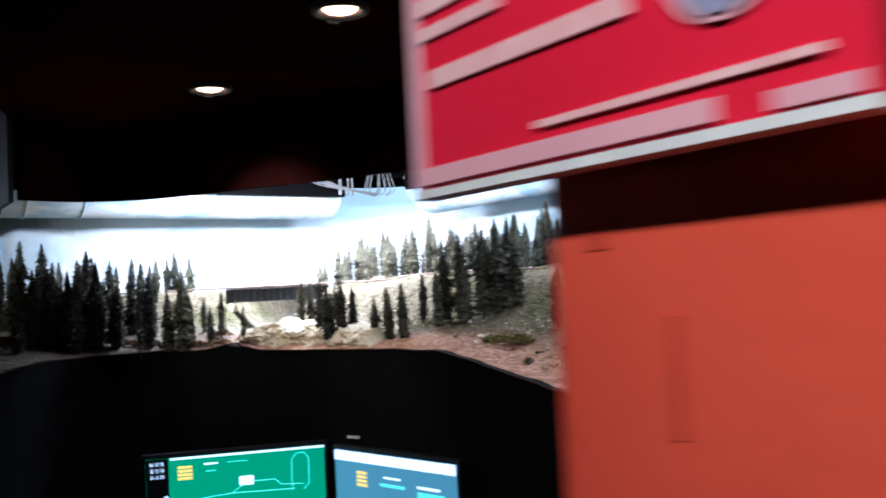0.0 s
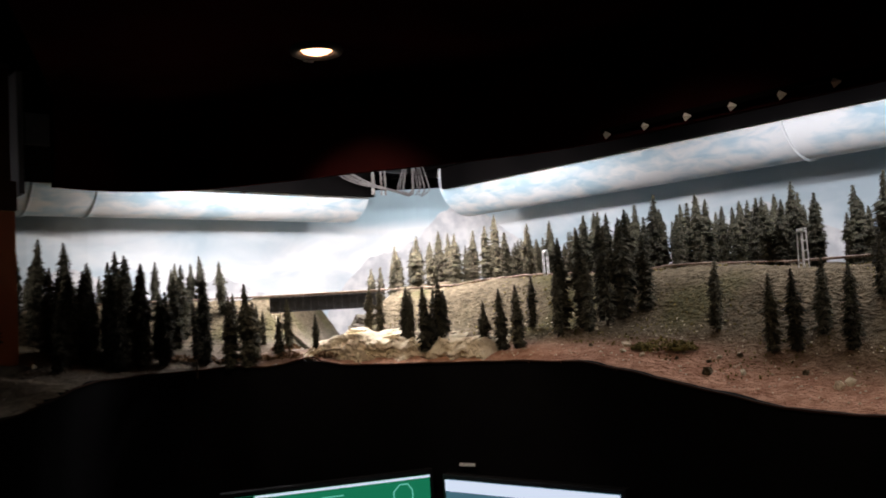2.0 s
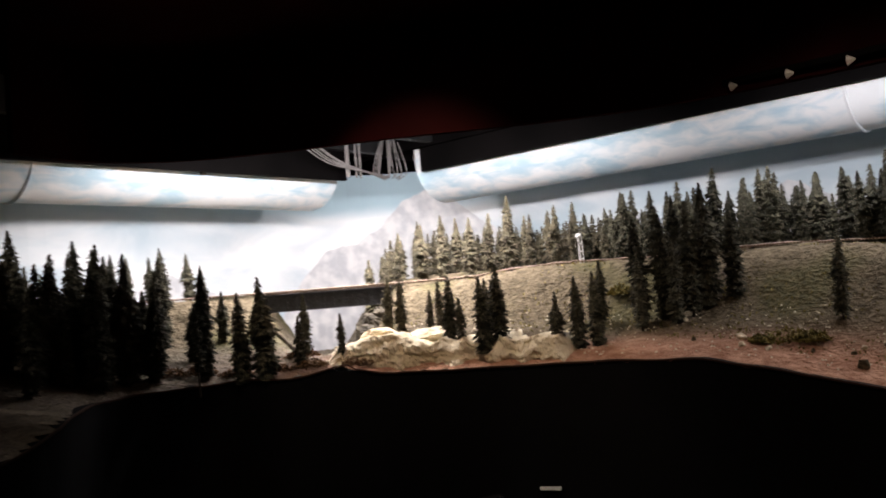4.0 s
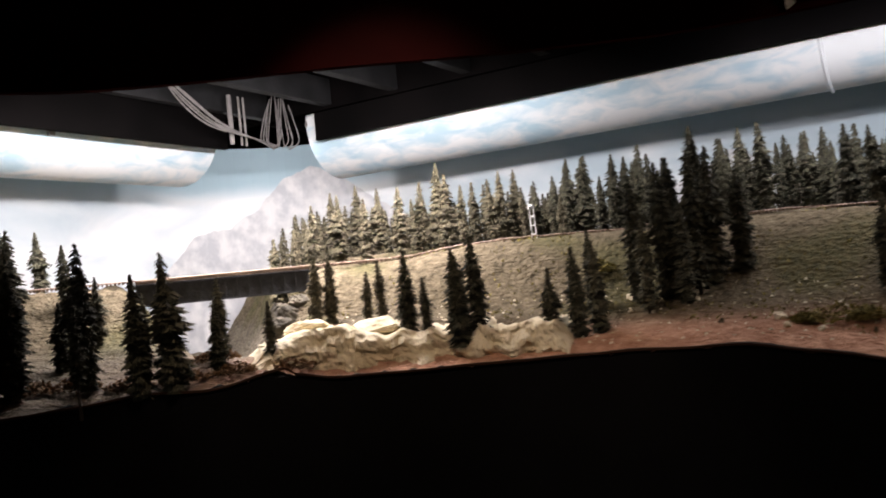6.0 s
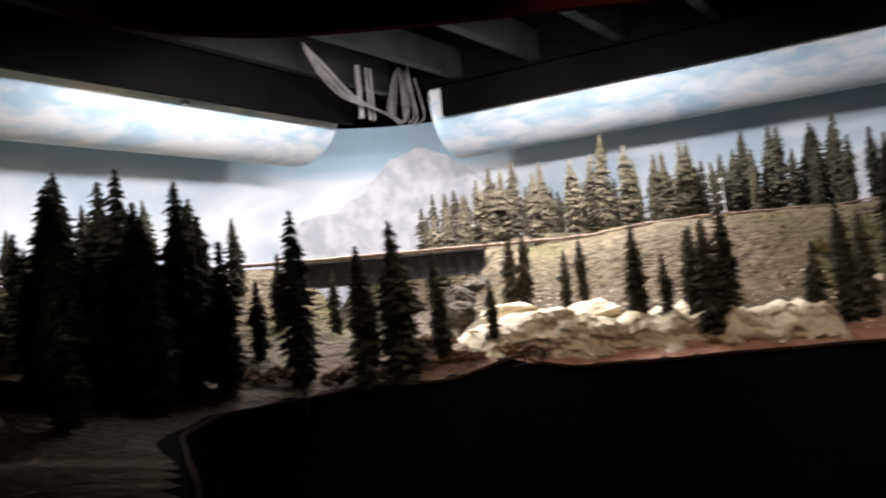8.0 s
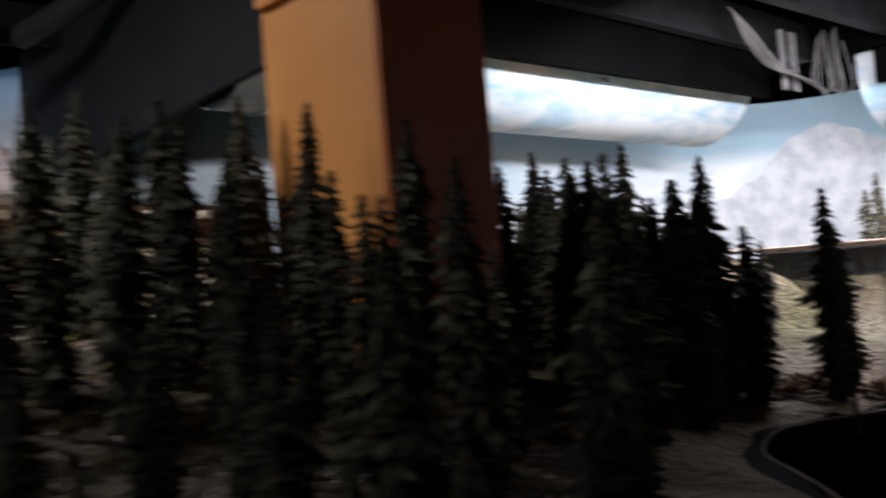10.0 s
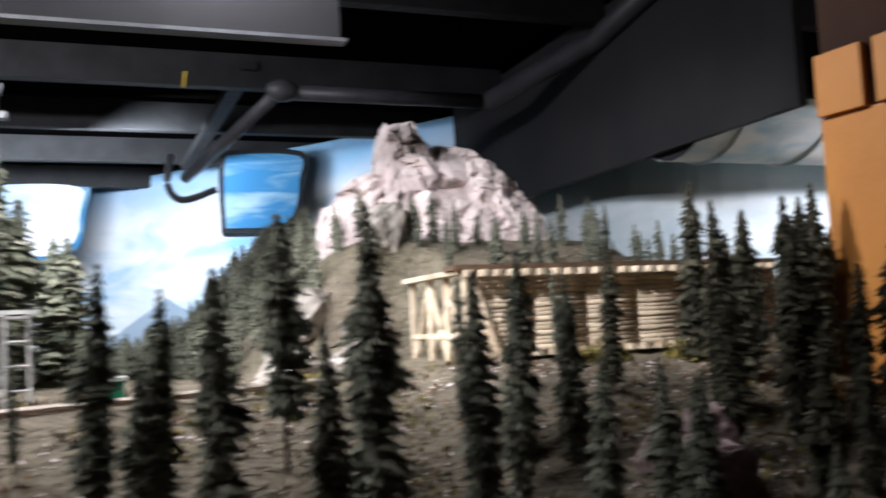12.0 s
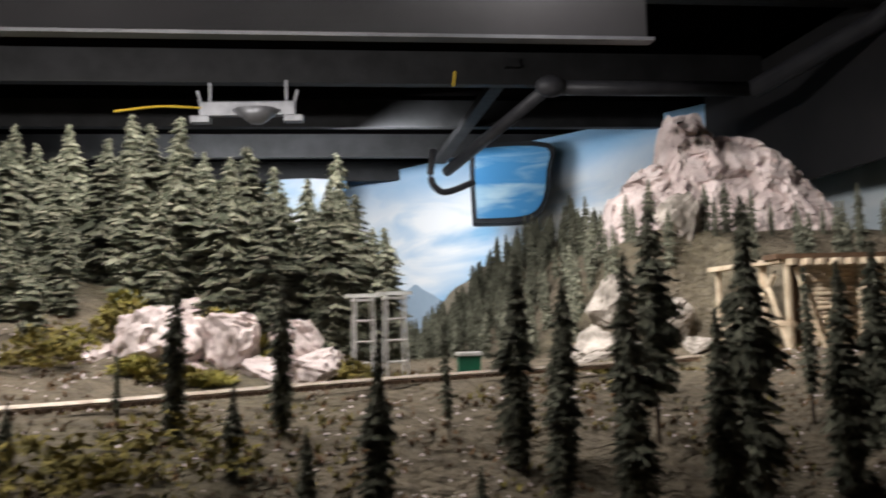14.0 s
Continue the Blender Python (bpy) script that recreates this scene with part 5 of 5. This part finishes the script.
bridge = empty("girder_bridge", pose(1.994, 3.634, 1.67, 0, 0, math.degrees(math.atan2(-0.293, 0.318))), "dark steel plate girder railway bridge", "bridge")
L = 0.455
for s in (-1, 1):
    g = part("girder", box((L, 0.004, 0.056), (0, s * 0.022, -0.028)), M_STEEL, bridge)
    part("flange", box((L, 0.012, 0.004), (0, s * 0.022, 0.0), bevel=0.001), M_STEEL, g)
    part("flange", box((L, 0.012, 0.004), (0, s * 0.022, -0.056), bevel=0.001), M_STEEL, g)
    for k in range(15):
        part("stiffener", box((0.003, 0.010, 0.054), (-L / 2 + 0.008 + k * (L - 0.016) / 14, s * 0.022, -0.028)), M_STEEL, g)
part("deck", box((L, 0.05, 0.006), (0, 0, 0.006)), M_DARKWOOD, bridge)
tagged(part("abutment", box((0.07, 0.11, 0.14), (2.175, 3.467, 1.535), (0, 0, -43), 0.004), M_STEEL), "dark bridge abutment block", "abutment")
tagged(part("abutment", box((0.06, 0.09, 0.12), (1.825, 3.79, 1.545), (0, 0, -43), 0.004), M_CREAM), "pale bridge abutment block", "abutment")

# log crib wall that carries the upper ledge
crib = empty("crib_wall", pose(0.128, 3.842, 1.625), "crib wall of pale peeled logs under a timber cap", "retaining wall")
logs = []
me = None
for row in range(16):
    for c in range(6):
        x0 = 0.022 + c * 0.09
        if me is None:
            bm = bmesh.new()
            add_rod(bm, (0, 0, 0), (0.0885, 0, 0), 0.0041, sides=8)
            ob = part("log", bm, M_TIMBER, crib, smooth=True)
            me = ob.data
        else:
            ob = new("log", me)
            ob.parent = crib
        ob.matrix_basis = pose(x0, 0.004 + 0.001 * ((row * 7 + c * 3) % 3), 0.025 + row * 0.0071)
part("backing", box((0.55, 0.01, 0.13), (0.285, 0.016, 0.08)), M_DARKWOOD, crib)
part("cap_beam", box((0.58, 0.045, 0.008), (0.27, 0.014, 0.146), bevel=0.001), M_DARKWOOD, crib)
part("end_cap_beam", box((0.02, 0.25, 0.008), (-0.006, 0.12, 0.140), bevel=0.001), M_TIMBER, crib)
for k in range(24):
    part("beam_end", box((0.010, 0.022, 0.010), (0.0 + k * 0.0235, -0.012, 0.137), bevel=0.001), M_TIMBER, crib)
for k in range(20):
    part("sill_end", box((0.010, 0.022, 0.010), (0.03 + k * 0.0265, -0.004, 0.018), bevel=0.001), M_TIMBER, crib)
for y0 in (0.0, 0.075, 0.15, 0.235):
    part("bent_post", rod((0.0, y0, 0.0), (0.0, y0, 0.138), 0.006, sides=8), M_TIMBER, crib)
for a, b in (((0, 0, 0.0), (0, 0.075, 0.13)), ((0, 0.075, 0.0), (0, 0.15, 0.13)), ((0, 0.235, 0.0), (0, 0.15, 0.13)), ((0.012, -0.004, 0.13), (0.05, -0.01, 0.0)), ((0, 0.15, 0.02), (0, 0.04, 0.12))):
    part("brace", rod(a, b, 0.0045, sides=6), M_TIMBER, crib)
part("bent_sill", rod((0, -0.01, 0.045), (0, 0.245, 0.045), 0.005, sides=6), M_TIMBER, crib)


def tower(x, y, h, w, label, turn=0):
    e = empty("signal_tower", pose(x, y, land(x, y) - 0.003, 0, 0, turn), label, "tower", "model towers")
    for sx in (-1, 1):
        for sy in (-1, 1):
            part("leg", rod((sx * w * 0.5, sy * w * 0.4, 0), (sx * w * 0.42, sy * w * 0.34, h), 0.0017, sides=6), M_TOWER, e)
    for k in range(4):
        z = h * (0.22 + 0.25 * k)
        part("rung", box((w, w * 0.8, 0.003), (0, 0, z)), M_TOWER, e) if k == 3 else part("rung", rod((-w * 0.46, -w * 0.37, z), (w * 0.46, -w * 0.37, z), 0.0018, sides=5), M_TOWER, e)
    part("crossarm", box((w * 1.7, 0.006, 0.005), (0, 0, h + 0.003)), M_WHITE, e)
    return e


tower(-0.505, 3.86, 0.118, 0.030, "grey lattice tower with a pale crossarm", 10)
tower(-0.462, 3.84, 0.118, 0.030, "grey lattice tower with a pale crossarm", 10)
tower(2.55, 1.907, 0.115, 0.024, "pale ladder-like signal tower on the embankment", 60)
tower(2.60, 2.99, 0.105, 0.022, "pale ladder-like signal tower on the embankment", 60)
tower(2.55, 1.605, 0.11, 0.024, "pale ladder-like signal tower on the embankment", 60)
car = empty("small_shed", pose(-0.355, 3.86, land(-0.355, 3.86)), "tiny green shed with a white roof by the line", "shed")
part("body", box((0.032, 0.022, 0.026), (0, 0, 0.013), bevel=0.002), M_TRUCK, car)
part("roof", box((0.036, 0.026, 0.005), (0, 0, 0.0285), bevel=0.001), M_WHITE, car)

# ---- ceiling gear over the back bay ----
pipe = empty("conduit_run", pose(0, 0, 0), "dark conduit with an elbow under the joists", "conduit")
for pts, r in (([(0.106, 5.11, 2.365), (0.75, 5.11, 2.365)], 0.022), ([(0.106, 5.11, 2.365), (-0.09, 5.9, 2.25)], 0.020), ([(0.75, 5.11, 2.365), (0.93, 4.75, 2.46), (0.93, 4.25, 2.54)], 0.03)):
    bm = bmesh.new()
    add_tube(bm, pts, r, 14)
    part("pipe", bm, M_CONDUIT, pipe, smooth=True)
bm = bmesh.new()
bmesh.ops.create_uvsphere(bm, u_segments=16, v_segments=10, radius=0.036, matrix=pose(0.112, 5.10, 2.367) @ Matrix.Diagonal((1.3, 1, 0.9, 1)))
part("elbow", bm, M_CONDUIT, pipe, smooth=True)
tagged(part("trim_brace", box((0.05, 1.15, 0.03), (0.02, 5.98, 2.47), (-6, 0, 5)), M_JOIST), "dark diagonal brace under the joists", "brace", kind="structure")
def duct_outlet(x, y, z, size, face, rim, label, turn):
    """A hanging duct end with one rounded lower corner, its painted face set in a rim."""
    e = empty("duct_outlet", pose(x, y, z, 0, 0, turn), label, "duct", "duct outlets")
    ring = [(-0.155, -0.15), (0.02, -0.15), (0.10, -0.125), (0.14, -0.06), (0.155, 0.05), (0.155, 0.15), (-0.10, 0.16), (-0.155, 0.12)]
    ring = [tuple(p * size) for p in along(ring + [ring[0]], 4)[:-1]]
    for z0, z1, sc, mt, nm in ((-0.02, 0.14, 1.0, rim, "rim"), (-0.026, 0.0, 0.88, face, "painted_face")):
        bm = bmesh.new()
        a = [bm.verts.new((p * sc, z0, q * sc)) for p, q in ring]
        b = [bm.verts.new((p * sc, z1, q * sc)) for p, q in ring]
        bm.faces.new(a)
        bm.faces.new(b[::-1])
        for k in range(len(a)):
            bm.faces.new((a[k], b[k], b[(k + 1) % len(a)], a[(k + 1) % len(a)]))
        bmesh.ops.recalc_face_normals(bm, faces=bm.faces[:])
        part(nm, bm, mt, e)
    return e


duct_outlet(0.275, 6.45, 2.285, 1.15, M_DUCT_W, M_DUCTIN, "blue painted duct outlet with a dark rim", -12)
duct_outlet(-0.655, 7.45, 2.285, 1.3, M_SKY_W, M_DUCT_W, "pale blue painted duct end under the joists", 0)
bm = bmesh.new()
add_tube(bm, along([(-0.135, 5.93, 2.34), (-0.15, 5.93, 2.23), (-0.10, 5.93, 2.175), (0.02, 5.93, 2.215)], 6), 0.013, 8)
tagged(part("hook_pipe", bm, M_CONDUIT, smooth=True), "small bent dark pipe beside the duct outlet", "pipe")
brk = empty("lamp_bracket", pose(-0.79, 5.42, 2.352, 0, 0, -4), "galvanised ceiling bracket of a lamp", "bracket")
for s in (-0.12, 0.12):
    part("stem", box((0.008, 0.012, 0.085), (s, 0.012, 0.072)), M_GALV, brk)
part("plate", box((0.30, 0.03, 0.045), (0, 0, 0.02), bevel=0.004), M_GALV, brk)
for s in (-1, 1):
    part("foot", box((0.06, 0.04, 0.022), (s * 0.145, -0.01, -0.015), bevel=0.004), M_GALV, brk)
    part("tab", box((0.008, 0.02, 0.05), (s * 0.150, 0, 0.055), (0, s * 15, 0)), M_GALV, brk)
bm = bmesh.new()
bmesh.ops.create_cone(bm, cap_ends=True, segments=24, radius1=0.02, radius2=0.075, depth=0.04, matrix=pose(0.03, -0.015, -0.01))
part("socket", bm, M_GALV, brk, smooth=True)
tagged(part("label_tag", box((0.007, 0.004, 0.05), (-0.127, 5.42, 2.475), (0, 8, 0)), M_YELLOW), "yellow tag hanging from a joist", "tag")
bm = bmesh.new()
add_tube(bm, along([(-0.93, 5.42, 2.375), (-1.05, 5.36, 2.365), (-1.17, 5.30, 2.335)], 5), 0.004, 6)
wire = part("yellow_wire", bm, M_YELLOW, brk, "yellow wire", smooth=True)
wire.matrix_parent_inverse = brk.matrix_world.inverted()


def litter(name, x0, x1, y0, y1, count, size, seed, material, label, keep, blade=False):
    """Loose chips or tufts strewn over the land, joined into one thing."""
    rnd = random.Random(seed)
    verts, faces = [], []
    for k in range(count):
        x, y = rnd.uniform(x0, x1), rnd.uniform(y0, y1)
        if not keep(x, y):
            continue
        p = Vector((x, y, land(x, y) - 0.001))
        s = size * rnd.uniform(0.5, 1.5)
        b = len(verts)
        if blade:
            for m in range(3):
                a = rnd.uniform(0, math.tau)
                d, e = Vector((math.cos(a), math.sin(a), 1.2)) * s, Vector((-math.sin(a), math.cos(a), 0)) * s * 0.35
                verts += [tuple(p - e), tuple(p + e), tuple(p + d)]
                faces.append((b + 3 * m, b + 3 * m + 1, b + 3 * m + 2))
        else:
            q = Matrix.Rotation(rnd.uniform(0, math.tau), 3, "Z")
            for v in ((-1, -0.8, 0), (1, -0.7, 0), (0.9, 0.8, 0), (-0.8, 0.9, 0), (0.1, 0.1, 0.9)):
                verts.append(tuple(p + q @ Vector((v[0] * rnd.uniform(0.5, 1), v[1] * rnd.uniform(0.5, 1), v[2] * rnd.uniform(0.5, 1))) * s))
            faces += [(b, b + 1, b + 4), (b + 1, b + 2, b + 4), (b + 2, b + 3, b + 4), (b + 3, b, b + 4)]
    me = bpy.data.meshes.new(name)
    me.from_pydata(verts, [], faces)
    me.materials.append(material)
    return tagged(new(name, me), label, "ground cover", kind="stuff")


def west_slope(x, y):
    return nearest(Vector((x, y)), EDGE)[0] > 0.05 and nearest(Vector((x, y)), TRACK2)[0] > 0.025 and noise.noise((x * 7, y * 7, 1)) > -0.25


def inside(x, y):
    d, s, side = nearest(Vector((x, y)), EDGE)
    return side < 0 and d > 0.06


def east_slope(x, y):
    return inside(x, y) and -back_of(x, y) < 0.45 and noise.noise((x * 5, y * 5, 4)) > -0.1


litter("loose_gravel", -1.2, 0.65, 3.1, 3.85, 5200, 0.003, 1, M_ROCK, "pale gravel strewn on the slope", west_slope)
litter("dry_grass", -1.2, 0.65, 3.1, 3.9, 7000, 0.0055, 2, M_BUSH, "olive tufts on the slope", lambda x, y: west_slope(x, y) and noise.noise((x * 5, y * 5, 9)) > 0.0, True)
litter("twigs", -1.2, 0.65, 3.1, 3.9, 6000, 0.0048, 3, M_SCRUB, "brown twigs and bark strewn on the slope", west_slope, True)
litter("loose_stones", 1.6, 2.6, 0.6, 3.3, 4200, 0.004, 4, M_CREAM, "pale stones strewn on the embankment", lambda x, y: inside(x, y) and -back_of(x, y) > 0.2)
litter("turf_tufts", 1.9, 2.7, 0.6, 3.3, 5500, 0.005, 5, M_BUSH, "short olive turf on the embankment", east_slope, True)
for k, (x, y, sx, sz) in enumerate(((0.0, 4.05, 0.05, 0.04), (-0.08, 4.12, 0.06, 0.05), (0.06, 4.15, 0.05, 0.05), (-0.02, 4.22, 0.06, 0.06), (-0.12, 4.0, 0.03, 0.02), (0.05, 3.98, 0.03, 0.02), (0.15, 4.28, 0.07, 0.06))):
    rock(x, y, (sx, 0.045, sz), k + 200, M_GREYROCK, "grey rock on the slope beside the crib wall")
